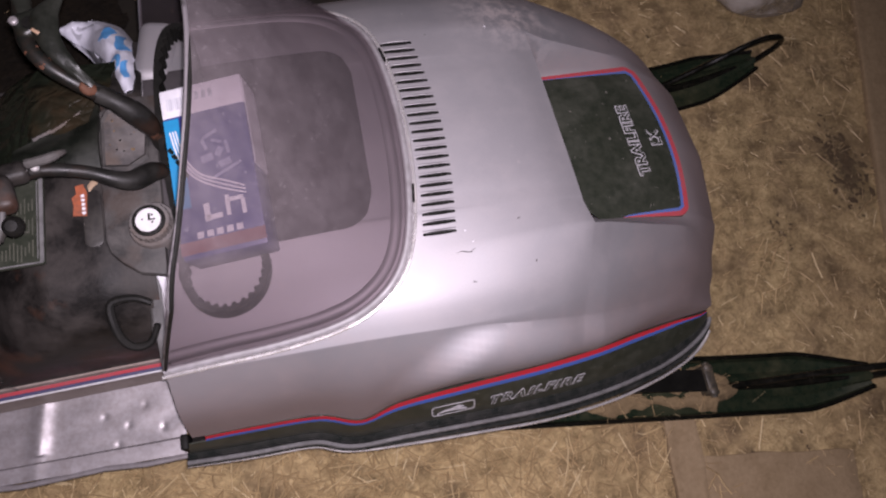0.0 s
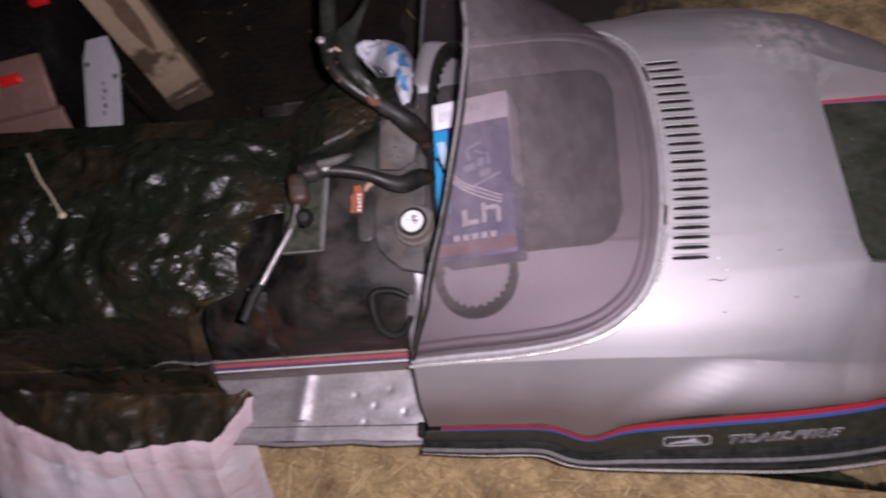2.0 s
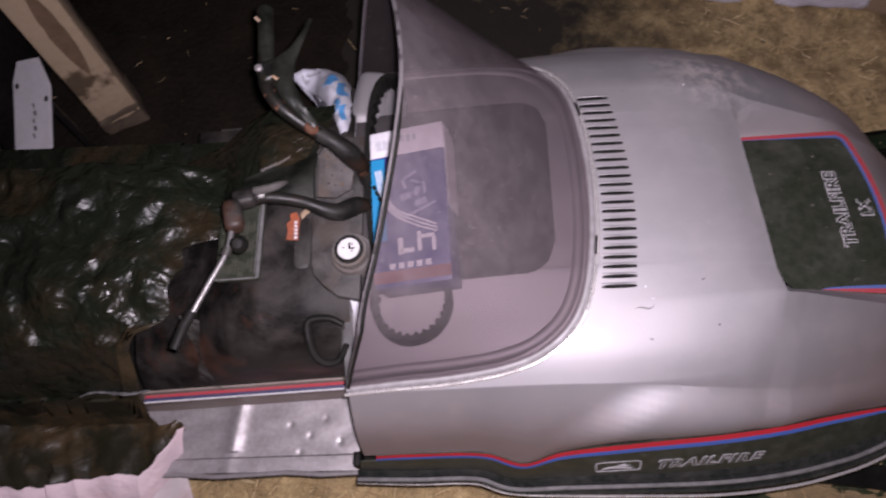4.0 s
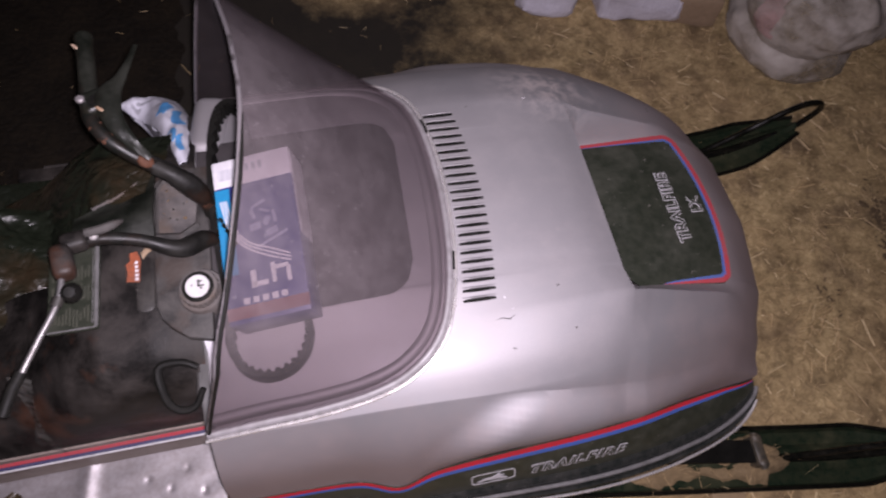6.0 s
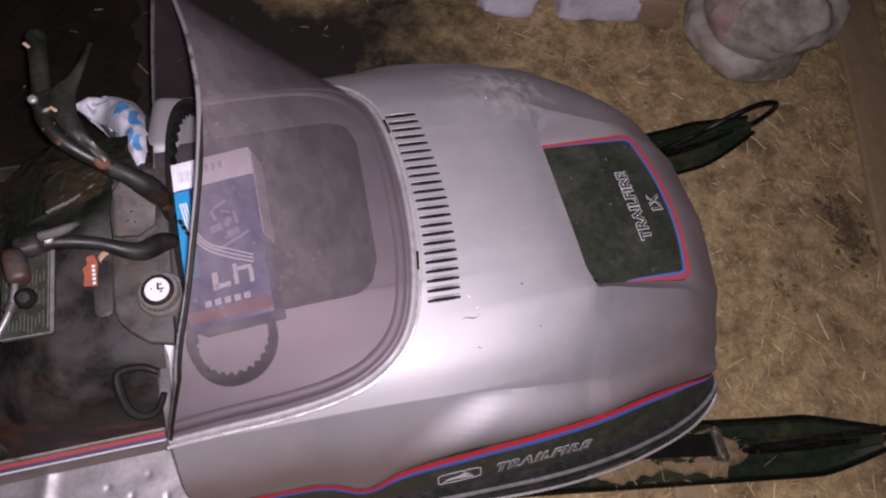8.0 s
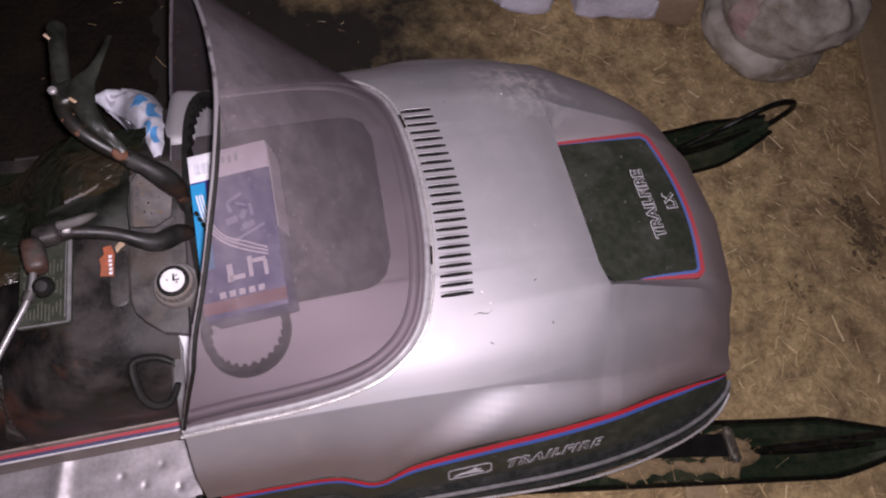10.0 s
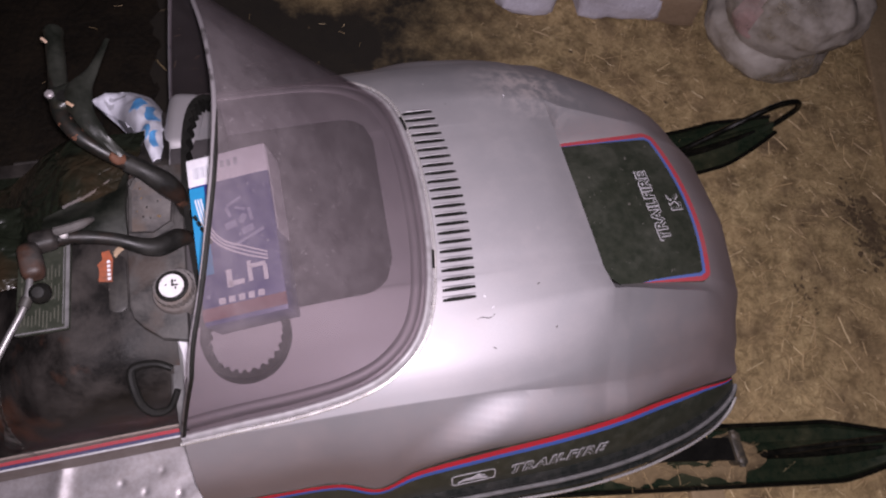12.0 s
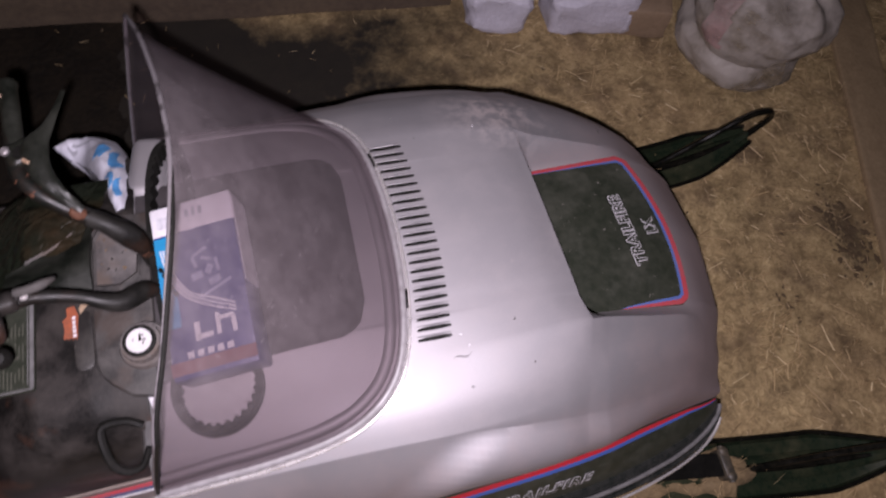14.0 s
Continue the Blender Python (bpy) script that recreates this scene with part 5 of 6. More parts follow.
        s = Vector((-math.sin(a), math.cos(a), 0)) * rng.uniform(0.0004, 0.0008)
        top = Vector((0, 0, 0.0012))
        A, B = [[bm.verts.new(q + e) for e in (-s, s, top)] for q in (p - d, p + d)]
        for j in range(3):
            bm.faces.new((A[j], A[(j + 1) % 3], B[(j + 1) % 3], B[j]))
    tagged(hung("caught_hay", fin(bm, False), STRAW, root), "dry hay caught on the ski", kind="stuff")

    for o in (root, *root.children):
        for v in o.data.vertices:
            v.co.y += side * 0.12 * (v.co.x - 0.85)


ski(-1)
ski(1)


# ---------------------------------------------------------------- loose things on the cowl
def belt_box():
    """Long card sleeve of a spare drive belt, lying on the cowl."""
    m = basis((-0.314, -0.052, 0.806), (1, 0.02, 0.24), (-0.02, 1, 0.10))
    w, ln, h = 0.120, 0.255, 0.060
    box = empty("belt_box", (-0.322, -0.03, 0.770), "white and blue cardboard drive belt box lying on the cowl", "box")
    hung("carton", block((w, ln, h), m, 0.003), CARD_NAVY, box, "navy printed carton")
    top = h / 2
    hung("white_end", block((w + 0.001, 0.046, h + 0.001), m @ pose(0, ln / 2 - 0.022, 0), 0.003), CARD_WHITE, box, "white printed end")
    hung("blue_edge", block((0.022, 0.135, 0.001), m @ pose(-w / 2 + 0.0120, ln / 2 - 0.114, top + 0.0008), 0.0), CARD_BLUE, box, "bright blue printed field")
    hung("pale_side", block((0.001, 0.13, h * 0.92), m @ pose(w / 2 + 0.001, 0.055, 0), 0.0), CARD_WHITE, box)
    hung("red_band", block((w, 0.018, 0.001), m @ pose(0, -ln / 2 + 0.016, top + 0.0010), 0.0), CARD_RED, box, "dull red printed band")
    for y in range(8):
        hung("code_bar", block((0.0009 + 0.0006 * (y % 3), 0.018, 0.0006), m @ pose(-0.050 + 0.0030 * y, ln / 2 - 0.024, top + 0.0012), 0.0), PRINT_GREY, box)
    for k in range(3):
        hung("text_bar", block((0.006, 0.012, 0.0006), m @ pose(-0.006 + 0.010 * k, ln / 2 - 0.018, top + 0.0012), 0.0), PRINT_GREY, box)
    # picture of a toothed belt: pale curved lines with dark cogs along the first
    for k in range(3):
        d = 0.0042 * k
        curve = spline([(-0.052 + d, 0.062, 0), (-0.044 + d, 0.020, 0), (-0.026 + d, -0.012 + 0.4 * d, 0), (0.006 + d, -0.034 + d, 0), (0.042, -0.050 + 1.2 * d, 0)], 26)
        hung("printed_belt", grid([[m @ Vector((p.x + e, p.y + e, top + 0.0018 + 0.0002 * k)) for e in (-0.0009, 0.0009)] for p in curve], thick=0.0005), CARD_WHITE, box, "pale printed curve")
    for k in range(5):
        hung("printed_cog", block((0.009, 0.006, 0.0006), m @ pose(-0.054 + 0.0042 * k, 0.034 - 0.0098 * k, top + 0.0020, 0, 0, -58), 0.0015, 1), BLACK_RUBBER, box, "dark printed cog")
    for x, y, wd, hg, a in ((-0.004, 0.012, 0.017, 0.011, 10), (0.014, 0.018, 0.009, 0.014, -30), (0.020, 0.000, 0.018, 0.010, 14), (0.004, 0.046, 0.024, 0.005, 22), (-0.006, 0.032, 0.005, 0.016, 16), (0.012, 0.034, 0.016, 0.004, -24), (0.026, 0.022, 0.005, 0.020, 8)):
        hung("printed_picture", block((wd, hg, 0.0004), m @ pose(x, y, top + 0.0021, 0, 0, a), 0.0), PALE_INK, box)
    hung("printed_ray", block((0.052, 0.0045, 0.0004), m @ pose(0.018, -0.012, top + 0.0014, 0, 0, 20), 0.0), PALE_INK, box)
    for x, y, wd, hg in ((-0.016, -0.066, 0.008, 0.026), (-0.006, -0.074, 0.022, 0.007), (0.014, -0.062, 0.006, 0.030), (0.026, -0.055, 0.022, 0.006), (0.036, -0.068, 0.006, 0.022)):
        hung("printed_shape", block((wd, hg, 0.0006), m @ pose(x, y, top + 0.0016), 0.0), CARD_WHITE, box)
    for k in range(5):
        hung("text_bar", block((0.009, 0.009, 0.0006), m @ pose(-0.030 + 0.014 * k, -0.096, top + 0.0016), 0.0), CARD_WHITE, box)


def drive_belt():
    """Loose cogged rubber belt looped round the box."""
    path = spline([(-0.372, -0.150, 0.748), (-0.380, -0.190, 0.745), (-0.366, -0.228, 0.744), (-0.333, -0.246, 0.743), (-0.295, -0.238, 0.745), (-0.270, -0.208, 0.749), (-0.268, -0.165, 0.750), (-0.300, -0.08, 0.748), (-0.325, 0.04, 0.744), (-0.334, 0.13, 0.746), (-0.340, 0.185, 0.748), (-0.352, 0.218, 0.750), (-0.374, 0.212, 0.752), (-0.388, 0.17, 0.754), (-0.394, 0.10, 0.752), (-0.392, 0.0, 0.750), (-0.382, -0.10, 0.748), (-0.372, -0.150, 0.748)], 200)[:-1]
    n = len(path)
    rows = []
    for i, p in enumerate(path):
        t = (path[(i + 1) % n] - path[i - 1]).normalized()
        o = Vector((t.y, -t.x, 0)).normalized()
        if (p - Vector((-0.32, 0, p.z))).dot(o) < 0:
            o = -o
        cog = 0.0045 if i % 4 < 2 else 0.0
        rows.append([p + o * 0.006 + Vector((0, 0, 0.000)), p + o * 0.006 + Vector((0, 0, 0.032)), p - o * (0.002 + cog) + Vector((0, 0, 0.032)), p - o * (0.002 + cog)])
    ob = part("drive_belt", grid(rows, close_u=True, close_v=True), BLACK_RUBBER)
    return tagged(ob, "loose black cogged rubber drive belt on the cowl", "drive belt")


def carrier_bag():
    """Crumpled bag tucked behind the bonnet's corner: a curved, puckered sheet."""
    outer = spline([(-0.590, 0.369, 0.598), (-0.565, 0.377, 0.600), (-0.5346, 0.378, 0.602), (-0.499, 0.368, 0.604), (-0.474, 0.3485, 0.604), (-0.4475, 0.2846, 0.65), (-0.4374, 0.2326, 0.69), (-0.4338, 0.1746, 0.735), (-0.4332, 0.1217, 0.768)], 46)
    inner = spline([(-0.586, 0.364, 0.596), (-0.568, 0.345, 0.594), (-0.545, 0.3276, 0.594), (-0.507, 0.2646, 0.66), (-0.4817, 0.2135, 0.7), (-0.4612, 0.1613, 0.74), (-0.4452, 0.118, 0.768)], 46)

    def skin(i, v, up=0.0):
        p = outer[i].lerp(inner[i], v)
        wide = (outer[i] - inner[i]).length
        crease = 0.007 * noise.noise((p.x * 38, p.y * 38, 1.0)) + 0.004 * abs(noise.noise((p.x * 90, p.y * 90, 4.0)))
        return p + Vector((0, 0, 0.35 * wide * math.sin(math.pi * v) ** 0.8 + crease * min(1.0, wide / 0.03) + up))
    bag = empty("carrier_bag", (-0.52, 0.33, 0.372), "crumpled white plastic bag with blue print beside the console", "bag")
    hung("film", grid([[skin(i, j / 18) for j in range(19)] for i in range(46)], thick=0.002), WHITE_FILM, bag, "white wrinkled plastic film")
    # the rest of the bag hangs down to the running board
    hung("slack", grid([[outer[i].lerp(inner[i], v).lerp(Vector((-0.52 + 0.06 * math.cos(i * 0.1), 0.33, 0.376)), w) + Vector((0, 0.012 * noise.noise((i * 0.3, w * 6, 2)), -0.004)) for w in (0, 0.25, 0.5, 0.75, 1.0)] for v, i in [(0.0, k) for k in range(46)] + [(1.0, k) for k in range(45, -1, -1)]], close_u=True), WHITE_FILM, bag)
    for name, i0, i1, v0, v1, mat in (("printed_stroke", 26, 33, 0.20, 0.48, PRINT_BLUE), ("printed_stroke", 22, 26, 0.42, 0.80, PRINT_BLUE), ("printed_stroke", 31, 37, 0.66, 0.86, PRINT_BLUE), ("printed_stroke", 36, 42, 0.28, 0.62, PRINT_BLUE), ("printed_line", 10, 17, 0.40, 0.56, PRINT_GREY), ("printed_line", 8, 14, 0.66, 0.80, PRINT_GREY)):
        hung(name, grid([[skin(i, v0 + (v1 - v0) * j / 5 + 0.12 * math.sin(i * 0.7), 0.0016) for j in range(6)] for i in range(i0, i1)], thick=0.0006), mat, bag)


belt_box()
drive_belt()
carrier_bag()


# ---------------------------------------------------------------- sheet over the seat
def cover_z(x, y):
    """Height of the sheet: seat, side walls, running board, then the floor."""
    side = y + 0.02
    seat = 0.715 - 0.05 * max(0.0, -0.95 - x)
    if side >= 0:
        z = seat - 0.04 * min(1.0, side / 0.20) ** 2 - max(0.0, side - 0.13) * 3.6
        z = max(z, 0.40)
    else:
        z = seat - 0.04 * min(1.0, -side / 0.20) ** 2 - max(0.0, -side - 0.20) * 3.6
        low = 0.398 if x > -1.45 else max(0.20, 0.398 - (-1.45 - x) * 0.42)
        z = max(z, low)
    front = min(1.0, max(0.0, (-0.60 - x) / 0.16))
    a, b = noise.noise((x * 4.5, y * 5.5, 4.0)), noise.noise((x * 11 + y * 5, y * 12, 7.0))
    crisp = 0.016 * (0.35 - abs(noise.noise((x * 9 - y * 4, y * 8, 12.0)))) + 0.012 * (0.35 - abs(noise.noise((x * 19, y * 17 - x * 6, 15.0))))
    fold = crisp + 0.028 * a + 0.022 * (0.5 - abs(b)) + 0.014 * noise.noise((x * 3 + y * 9, y * 2, 9.0)) + 0.010 * (0.4 - abs(noise.noise((x * 24, y * 20 + x * 9, 3.0))))
    z = z - 0.055 * (1 - front) + fold * (0.5 + 0.5 * front)
    if abs(y) < 0.275:
        z = max(z, 0.508)
    if x > -0.80 and abs(y) < 0.26:
        (c,) = lerp_table([x], [(-0.90, 0.50), (-0.72, 0.61), (-0.64, 0.70), (-0.58, 0.742), (-0.425, 0.752)])[0]
        z = max(z, c - 0.03 * max(0.0, (abs(y) - 0.12) / 0.08) - (0.07 * max(0.0, (abs(y) - 0.20) / 0.045)) + 0.010 + 0.3 * abs(fold))
    return z


def seat_cover():
    root = empty("seat_cover", (-1.1, 0, 0.6), "black plastic sheet with white underside thrown over the seat", "plastic sheet")
    rows = []
    n = 150
    for i in range(n):
        u = i / (n - 1)
        row = []
        for j in range(130):
            v = j / 129
            x0 = lerp_table([0.70 * v], [(0.0, -0.795), (0.045, -0.818), (0.075, -0.848), (0.105, -0.852), (0.137, -0.735), (0.28, -0.720), (0.33, -0.62), (0.41, -0.515), (0.52, -0.47), (0.60, -0.46), (1.0, -0.46)])[0][0]
            x0 += 0.030 * noise.noise((v * 10, 3.0, 0)) * min(1.0, v * 8)
            x = x0 + (-2.10 - x0) * u
            lowy = HEM(x)
            y = lowy + (0.290 - lowy) * v
            w = max(0.0, 1 - v / 0.10) if x < -1.05 else 0.0
            row.append(Vector((x, y, cover_z(x, y) * (1 - w) + 0.40 * w)))
        rows.append(row)
    hung("black_sheet", grid([r[25:] for r in rows], thick=0.002), BLACK_BAG, root, "crumpled shiny black plastic sheet")
    hung("dusty_drape", grid([r[:26] for r in rows], thick=0.002), BROWN_FILM, root, "smoother, browner side of the sheet")
    # a thin grey bead paints the bright glint along the fold
    crease = [Vector((x, -0.264 + 0.003 * math.sin(x * 60), cover_z(x, -0.264) + 0.006)) for x in [-0.960 + 0.0058 * k for k in range(25)]]
    hung("pale_crease", tube(crease, [0.0008 + 0.0034 * math.sin(math.pi * k / (len(crease) - 1)) ** 0.6 * (0.75 + 0.25 * math.sin(k * 1.7)) for k in range(len(crease))], 6), RIB_GREY, root, "highlight painted along the sheet's crease")
    flap = [[Vector((-0.712 + 0.026 * w - 0.024 * q + 0.010 * math.sin(5 * q + 2 * w), -0.179 - 0.010 * w - 0.064 * q ** 0.7, 0.705 - 0.235 * q + 0.006 * math.sin(9 * q))) for w in [k / 8 for k in range(9)]] for q in [k / 16 for k in range(17)]]
    hung("clear_flap", grid(flap, thick=0.001), CLEAR_FLAP, root, "loose strip of clear film hanging at the corner")
    edge = [r[0] for r in rows]
    strip = []
    for i, p in enumerate(edge):
        u = i / (n - 1)
        wd = 0.19 - 0.04 * min(1.0, u * 5) + 0.03 * min(1.0, max(0.0, (u - 0.25) / 0.2)) + 0.015 * math.sin(u * 19.0)
        out = []
        for k in range(16):
            q = k / 15
            fall = (p.z - 0.03) * q ** 1.5 * (1 - 0.70 * min(1.0, max(0.0, (u - 0.08) / 0.2)))
            crease = 0.014 * noise.noise((p.x * 16, q * 3, 2)) + 0.014 * (0.3 - abs(noise.noise((p.x * 22 + q * 5, q * 7, 6)))) + 0.007 * noise.noise((p.x * 50, q * 11, 6))
            out.append(p + Vector((-0.065 * q * max(0.0, 1 - 5 * u), -wd * q ** 1.2 + 0.5 * crease, 0.005 - fall + crease * math.sin(math.pi * min(1, q + 0.1)))))
        strip.append(out)
    hung("white_hem", grid([r[5:] for r in strip], thick=0.002), WHITE_BAG, root, "white crumpled underside of the sheet")
    hung("pink_fold", grid([r[:6] for r in strip], thick=0.002), PINK_FILM, root, "pinkish turned-out fold of the sheet")


def HEM(x):
    """Line along which the sheet is turned out."""
    tab = [(-2.1, 0.02), (-1.469, -0.257), (-1.308, -0.355), (-1.167, -0.406), (-1.10, -0.422), (-0.956, -0.397), (-0.871, -0.398), (-0.829, -0.354), (-0.803, -0.314), (-0.72, -0.29)]
    return lerp_table([x], tab)[0][0]


seat_cover()
twig = part("twig", tube(spline([(-1.130, 0.073, 0.752), (-1.101, 0.025, 0.748), (-1.074, -0.007, 0.746), (-1.054, -0.0356, 0.742), (-1.042, -0.0515, 0.742)], 16), [0.0020] * 12 + [0.003, 0.006, 0.007, 0.003], 6), TWIG)
tagged(twig, "dry bent twig lying on the black sheet", "twig")


# ---------------------------------------------------------------- behind the snowmobile
def barn_post():
    root = empty("barn_post", (-1.25, 0.70, 0.0), "weathered square wooden barn post with dark stains", "post")
    bm = block((0.120, 0.135, 2.6), pose(-1.275, 0.715, 1.28, 0, 0, 28), 0.008)
    bmesh.ops.subdivide_edges(bm, edges=[e for e in bm.edges if abs(e.verts[0].co.z - e.verts[1].co.z) > 1], cuts=14)
    for v in bm.verts:
        v.co += 0.005 * noise.noise_vector(v.co * 7)
    hung("timber", fin(bm), STAINED_WOOD, root, "pale worn timber")
    foot = block((0.126, 0.141, 0.11), None, 0.012)
    bmesh.ops.subdivide_edges(foot, edges=foot.edges[:], cuts=3, use_grid_fill=True)
    for v in foot.verts:
        v.co += 0.012 * noise.noise_vector(v.co * 22)
    bmesh.ops.transform(foot, matrix=pose(-1.275, 0.715, 0.03, 2, -4, 28), verts=foot.verts)
    hung("rotten_foot", fin(foot), DARK_WOOD, root, "dark rotten foot")
    for z, ln in ((0.42, 0.34), (0.95, 0.5)):
        stain = grid([[pose(-1.275, 0.715, z, 0, 0, 28) @ Vector((0.010 + 0.022 * w * math.sin(math.pi * k / 12) ** 0.7 + 0.004 * noise.noise((k, z, w)), -0.0705, ln * (k / 12 - 0.5))) for w in (-1, 0, 1)] for k in range(13)])
        hung("stain", stain, BROWN_STAIN, root, "brown stain down the timber")


def placard():
    root = empty("placard", (-1.30, 0.47, 0.12), "white plastic plate with bolt holes leaning by the post", "plate")
    m = basis((-1.305, 0.470, 0.335), (0.93, -0.10, 0.30), (0.10, 0.93, 0.40)) @ Matrix.Diagonal((1.1, 1.25, 1, 1))
    out = [(-0.055, -0.10), (-0.02, -0.125), (0.045, -0.115), (0.055, -0.095), (0.045, -0.075), (0.055, -0.06), (0.055, 0.06), (0.02, 0.12), (-0.045, 0.12), (-0.058, 0.08)]
    hung("plate", prism(out, -0.002, 0.002, m), CARD_WHITE, root, "scuffed white plate")
    for x, y in ((-0.046, -0.085), (0.040, -0.100), (0.043, 0.035), (-0.046, 0.07)):
        hung("bolt_hole", lathe([(0.0, 0.0022), (0.006, 0.0022), (0.005, 0.003), (0.0, 0.0032)], m @ pose(x, y, 0), 10), BLACK_RUBBER, root)
    for k in range(5):
        hung("text_bar", block((0.004 + 0.003 * (k % 2), 0.010, 0.0006), m @ pose(0.004 + 0.004 * (k % 2), -0.035 + 0.015 * k, 0.0024, 0, 0, 20), 0.0), CONSOLE_GREY, root)
    hung("prop", tube([(-1.285, 0.53, 0.0), (-1.275, 0.515, 0.34)], 0.010, 8), BLACK_PAINT, root)


def other_sled():
    """Tail of a second machine in the dark."""
    root = empty("second_snowmobile", (-1.85, 0.75, 0.0), "dark tail of another snowmobile with brown panel and red lamp", "snowmobile")
    m = basis((-1.66, 0.435, 0.40), (0.97, 0.20, 0.0), (-0.16, 0.75, 0.55))
    hung("lower_panel", block((0.52, 0.085, 0.02), m @ pose(0.01, -0.112, 0.012, 18, 0, 0), 0.006), BROWN_METAL, root, "brown metal lower panel")
    hung("tail_panel", block((0.50, 0.135, 0.02), m, 0.006), BROWN_METAL, root, "brown metal tail panel")
    hung("panel_lip", block((0.52, 0.018, 0.03), m @ pose(0.0, -0.074, 0.002), 0.006), BROWN_METAL, root)
    hung("tail_lamp", block((0.055, 0.026, 0.014), m @ pose(0.165, 0.018, 0.014), 0.005, 3), RED_LENS, root, "red tail lamp lens")
    for k in range(2):
        mm = m @ pose(0.092 - 0.072 * k, 0.008, 0.0115) @ Matrix.Diagonal((1.22, 1.35, 1, 1))
        bm = grid([[(x, y, 0.0) for x, y in o] for o in (rounded(0.056, 0.036, 0.012), rounded(0.034, 0.016, 0.005))], close_v=True, thick=0.001)
        bmesh.ops.transform(bm, matrix=mm, verts=bm.verts)
        hung("numeral", bm, YELLOW_INK, root, "amber numeral zero")
    hung("numeral", letters("4", 0.055, m @ pose(-0.036, 0.013, 0.0118), 0.0005, 0.001), YELLOW_INK, root, "amber numeral")
    hung("amber_stripe", block((0.50, 0.008, 0.004), m @ pose(0.06, -0.185, -0.02), 0.0), YELLOW_INK, root)
    hung("body", block((0.52, 0.9, 0.34), pose(-1.76, 0.95, 0.24, 0, 0, 12), 0.03), BLACK_PAINT, root, "dark body in the shadow")
    hung("lamp_lens", block((0.05, 0.03, 0.02), pose(-1.46, 0.70, 0.44, 0, 0, 12), 0.006), RED_LENS, root)



def lay_dark_ground():
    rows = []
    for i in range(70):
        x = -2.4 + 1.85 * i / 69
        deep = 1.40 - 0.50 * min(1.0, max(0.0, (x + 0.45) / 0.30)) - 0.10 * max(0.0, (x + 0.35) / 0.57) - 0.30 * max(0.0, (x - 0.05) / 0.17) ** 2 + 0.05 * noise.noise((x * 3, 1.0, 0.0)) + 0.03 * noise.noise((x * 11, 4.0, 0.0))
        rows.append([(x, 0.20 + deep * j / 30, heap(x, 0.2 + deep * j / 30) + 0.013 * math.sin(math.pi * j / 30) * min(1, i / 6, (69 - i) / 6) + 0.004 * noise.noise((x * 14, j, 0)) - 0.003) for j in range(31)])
    tagged(part("damp_soil", grid(rows), DARK_GROUND), "thin dark layer spread over the floor beside the machine", "soil", kind="stuff")


def clods():
    """Trodden dark crumbs: flat ragged scraps and a few small lumps."""
    rng = random.Random(11)
    bm = bmesh.new()
    spots = [(1.40, 0.25, 0.035), (1.41, 0.14, 0.03), (1.37, 0.05, 0.03), (1.39, 0.20, 0.03), (1.12, -0.02, 0.02), (1.40, 0.10, 0.03)]
    for k in range(220):
        cx, cy, sp = spots[k % 6] if k % 4 else (rng.uniform(-0.2, 2.0), rng.uniform(-1.0, 1.1), 0.05)
        x, y, r = cx + rng.gauss(0, sp), cy + rng.gauss(0, sp * 1.4), rng.uniform(0.0015, 0.0045) * (1 if k % 4 != 1 else 2.1)
        turn = rng.uniform(0, math.pi)
        geo = bmesh.ops.create_icosphere(bm, subdivisions=2, radius=r)["verts"]
        for v in geo:
            q = Vector((v.co.x * 1.7, v.co.y * 0.9, v.co.z * 0.18)) * (1 + 0.9 * noise.noise(v.co / r * 1.9 + Vector((k, 0, 0))))
            v.co = Matrix.Rotation(turn, 3, "Z") @ q + Vector((x, y, heap(x, y) + 0.002))
    tagged(part("crumbs", fin(bm), CRUMBS), "dark crumbs and trodden dirt scattered on the floor", "dirt", kind="stuff")


barn_post()
lay_dark_ground()
clods()
placard()
other_sled()


# ---------------------------------------------------------------- beyond the snowmobile
def foam_block(x, y, w, d, h, turn, seed):
    bm = block((w, d, h), None, 0.03, 4)
    bmesh.ops.subdivide_edges(bm, edges=bm.edges[:], cuts=4, use_grid_fill=True)
    for v in bm.verts:
        v.co += 0.016 * noise.noise_vector(v.co * 13 + Vector((seed, 0, 0))) + 0.008 * noise.noise_vector(v.co * 34 + Vector((0, seed, 0)))
    bmesh.ops.transform(bm, matrix=pose(x, y, h / 2 - 0.01, 0, 0, turn), verts=bm.verts)
    return tagged(part("wrapped_parcel", fin(bm), WHITE_FOAM), "lumpy white wrapped bundle standing on the floor", "bundle", "bundles by the wall")


foam_block(0.56, 1.12, 0.20, 0.20, 0.16, -8, 1)
foam_block(0.855, 1.075, 0.29, 0.20, 0.17, -8, 5)


def carton_scrap():
    bm = block((0.15, 0.20, 0.12), pose(1.045, 1.045, 0.055, 3, -4, -14), 0.006)
    bmesh.ops.subdivide_edges(bm, edges=bm.edges[:], cuts=4, use_grid_fill=True)
    for v in bm.verts:
        v.co += 0.006 * noise.noise_vector(v.co * 15)
    tagged(part("cardboard_box", fin(bm), CARDBOARD), "soft battered brown cardboard box beside the parcels", "box")


carton_scrap()


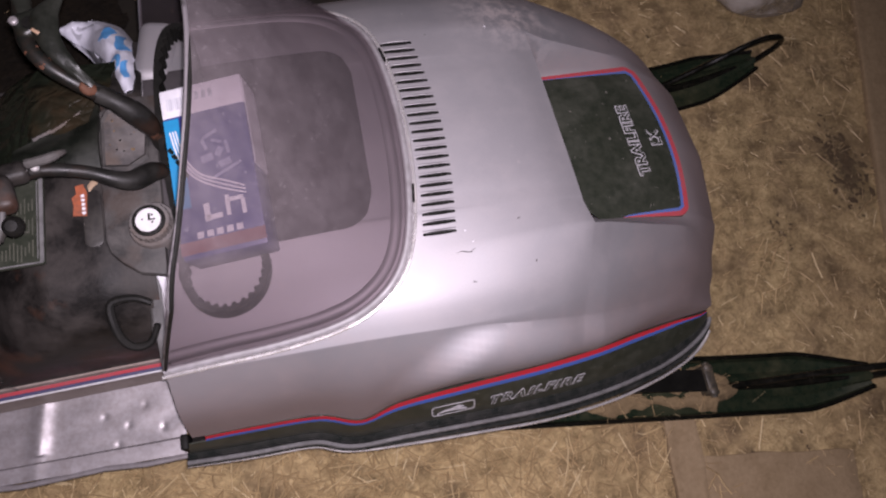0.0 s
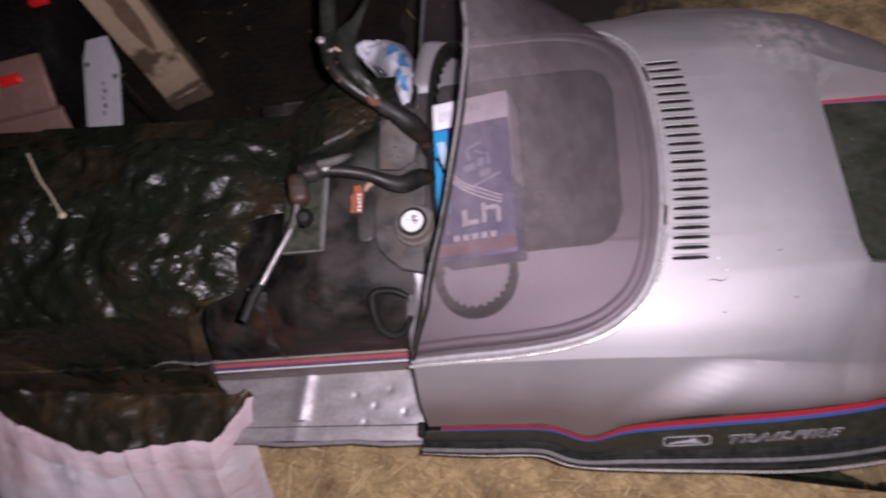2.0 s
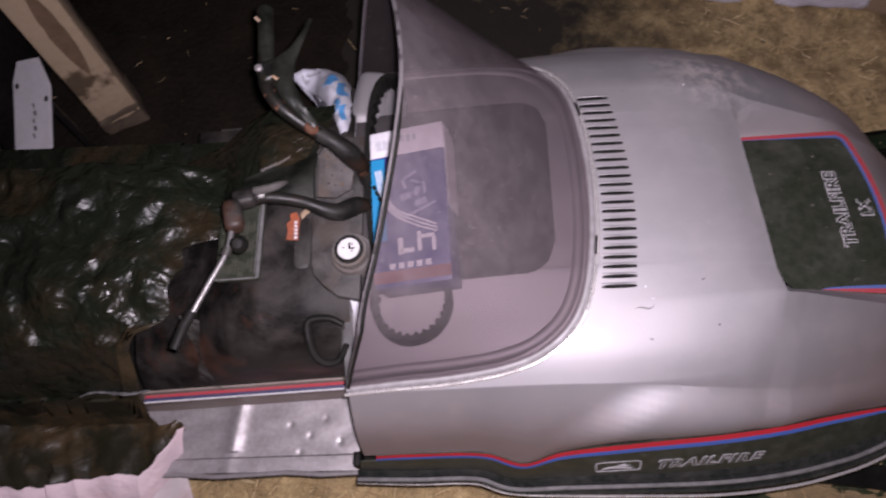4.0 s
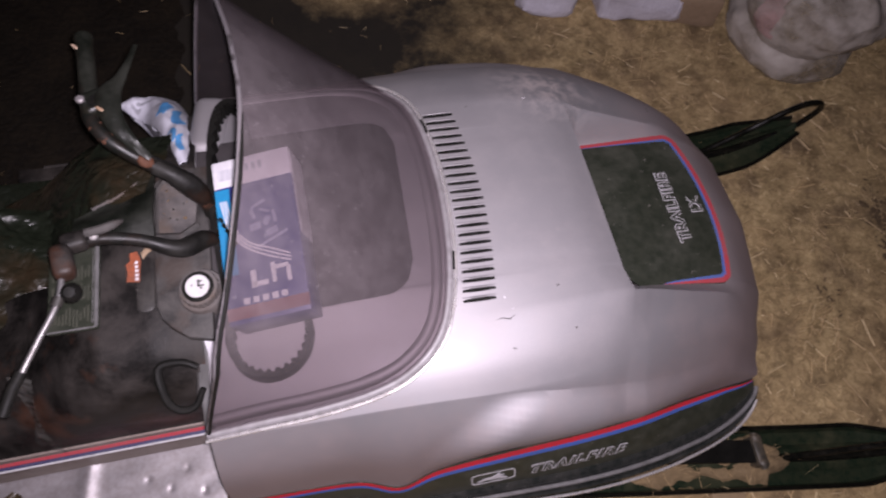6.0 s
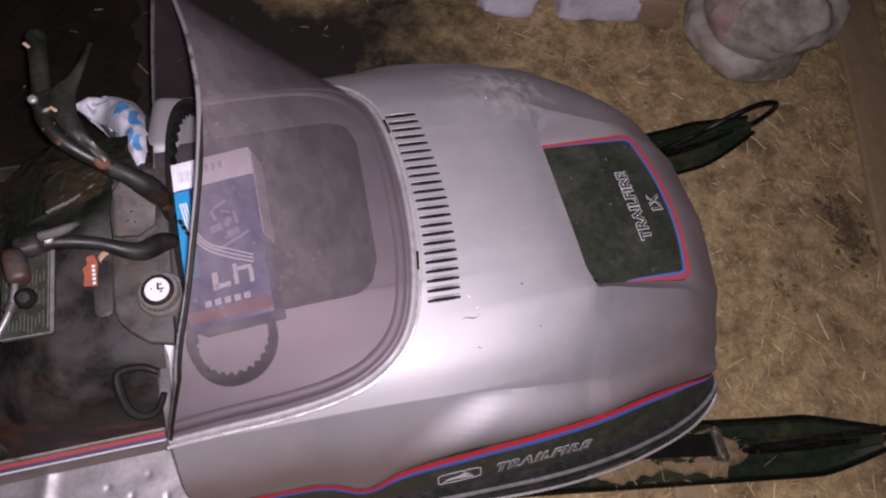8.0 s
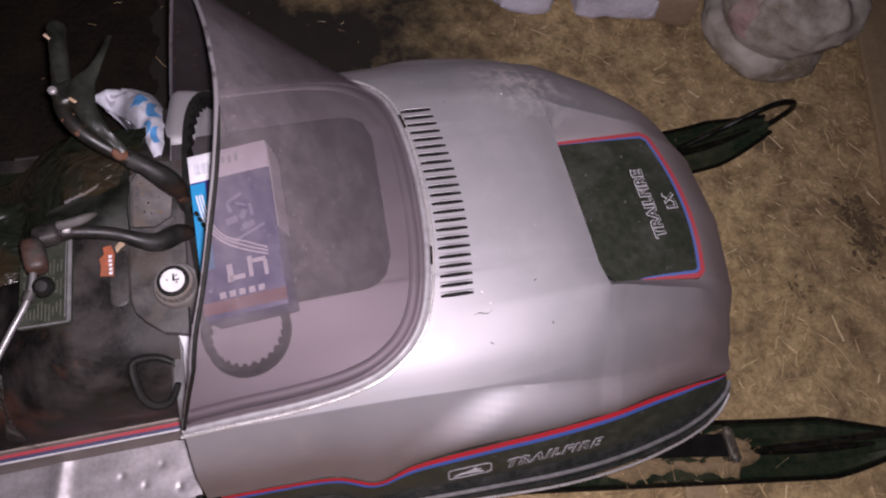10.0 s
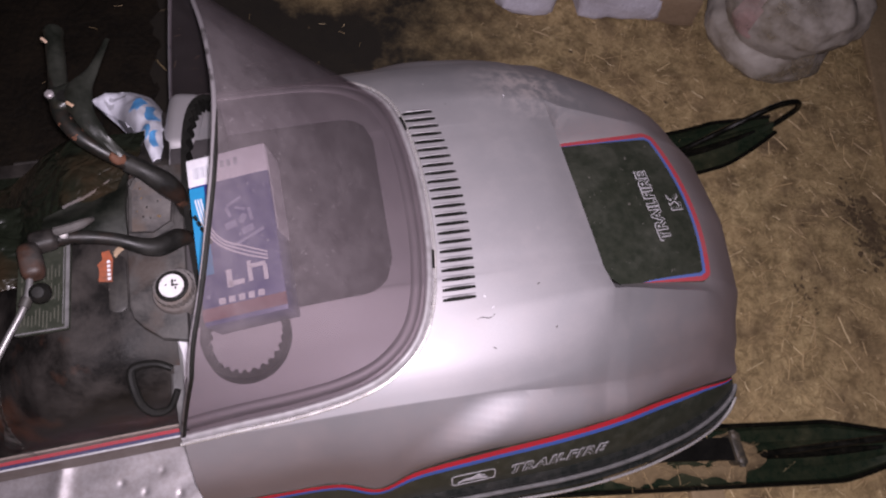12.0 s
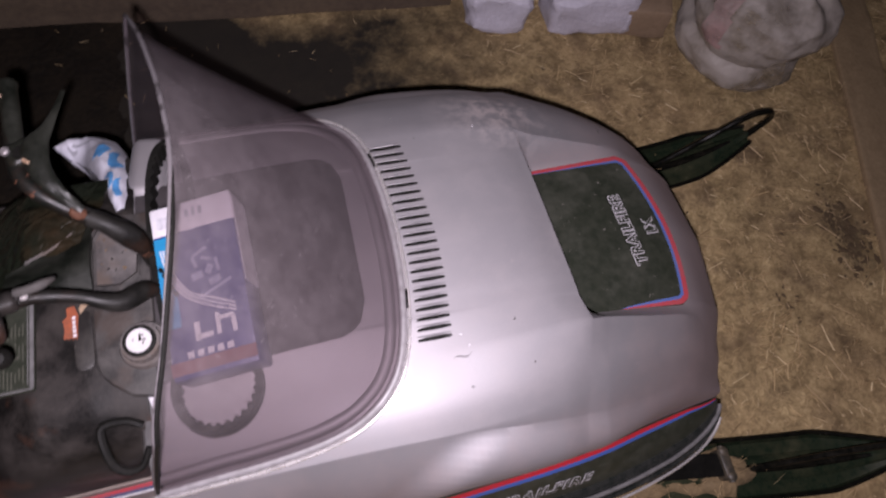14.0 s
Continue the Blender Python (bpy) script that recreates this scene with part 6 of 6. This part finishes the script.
def sack(x, y, rx, ry, h):
    """Slack film bag: a sunken foot, a fold, then a sagging belly, all puckered."""
    tab = [(0.0, 0.88), (0.10, 0.97), (0.24, 0.95), (0.33, 0.86), (0.45, 0.96), (0.62, 1.02), (0.80, 0.98), (0.93, 0.78), (1.0, 0.45)]
    rows = []
    for i in range(61):
        u = i / 60
        r = lerp_table([u], tab)[0][0]
        row = []
        for k in range(96):
            a = 2 * math.pi * k / 96
            ca, sa = math.cos(a), math.sin(a)
            w = 1 + 0.12 * noise.noise((ca * 1.3, sa * 1.3, u * 2.0)) + 0.045 * noise.noise((ca * 3.5, sa * 3.5, u * 5)) + 0.03 * (0.3 - abs(noise.noise((ca * 6, sa * 6, u * 4)))) + 0.018 * noise.noise((ca * 14, sa * 14, u * 12))
            row.append((x + rx * r * w * ca, y + ry * r * w * sa, h * u * (1 + 0.10 * noise.noise((ca * 2, sa * 2, 7))) + 0.008))
        rows.append(row)
    rows.append([(x, y, h * 0.98)] * 96)
    root = empty("sack", (x, y, 0), "slack milky plastic sack with a faded pink print", "sack")
    hung("film", grid(rows, close_v=True), CLEAR_BAG, root, "milky wrinkled plastic")
    patch = [[Vector(rows[i][k]) + Vector((math.cos(2 * math.pi * k / 96), math.sin(2 * math.pi * k / 96), 0.1)) * 0.003 for k in range(50 + (60 - i) // 16, 56 + (60 - i) // 16)] for i in range(26, 59)]
    hung("printed_patch", grid(patch, thick=0.001), PINK_BAG, root, "faded pink print")


sack(1.325, 0.860, 0.21, 0.215, 0.33)


def plank(name, size, m, mat, label):
    bm = block(size, m, 0.004)
    bmesh.ops.subdivide_edges(bm, edges=[e for e in bm.edges if e.calc_length() > 0.05], cuts=10, use_grid_fill=True)
    for v in bm.verts:
        v.co += 0.007 * noise.noise_vector(v.co * 9) + 0.004 * noise.noise_vector(v.co * 37)
    return tagged(part(name, fin(bm), mat), label, "board")


plank("floor_board", (0.085, 0.62, 0.022), pose(0.625, -0.79, 0.008, 0, 0, -6), GREY_BOARD, "short dusty grey board lying on the floor")
plank("floor_board", (0.16, 1.7, 0.022), pose(1.60, 0.20, 0.006, 0, 0, -15), GREY_BOARD, "long dusty board along the floor")
plank("flat_slab", (0.42, 0.26, 0.010), pose(0.885, -0.735, -0.005, 0, 0, -8), GREY_BOARD, "worn dusty slab lying in the hay")
plank("sill_beam", (1.7, 0.14, 0.16), pose(-0.42, 1.27, 0.07, 0, 0, -3), DARK_WOOD, "dark timber sill on the floor")
plank("wood_block", (0.07, 0.10, 0.12), pose(0.40, 1.22, 0.055, 0, 0, 4), WOOD, "small pale wood block on the floor")
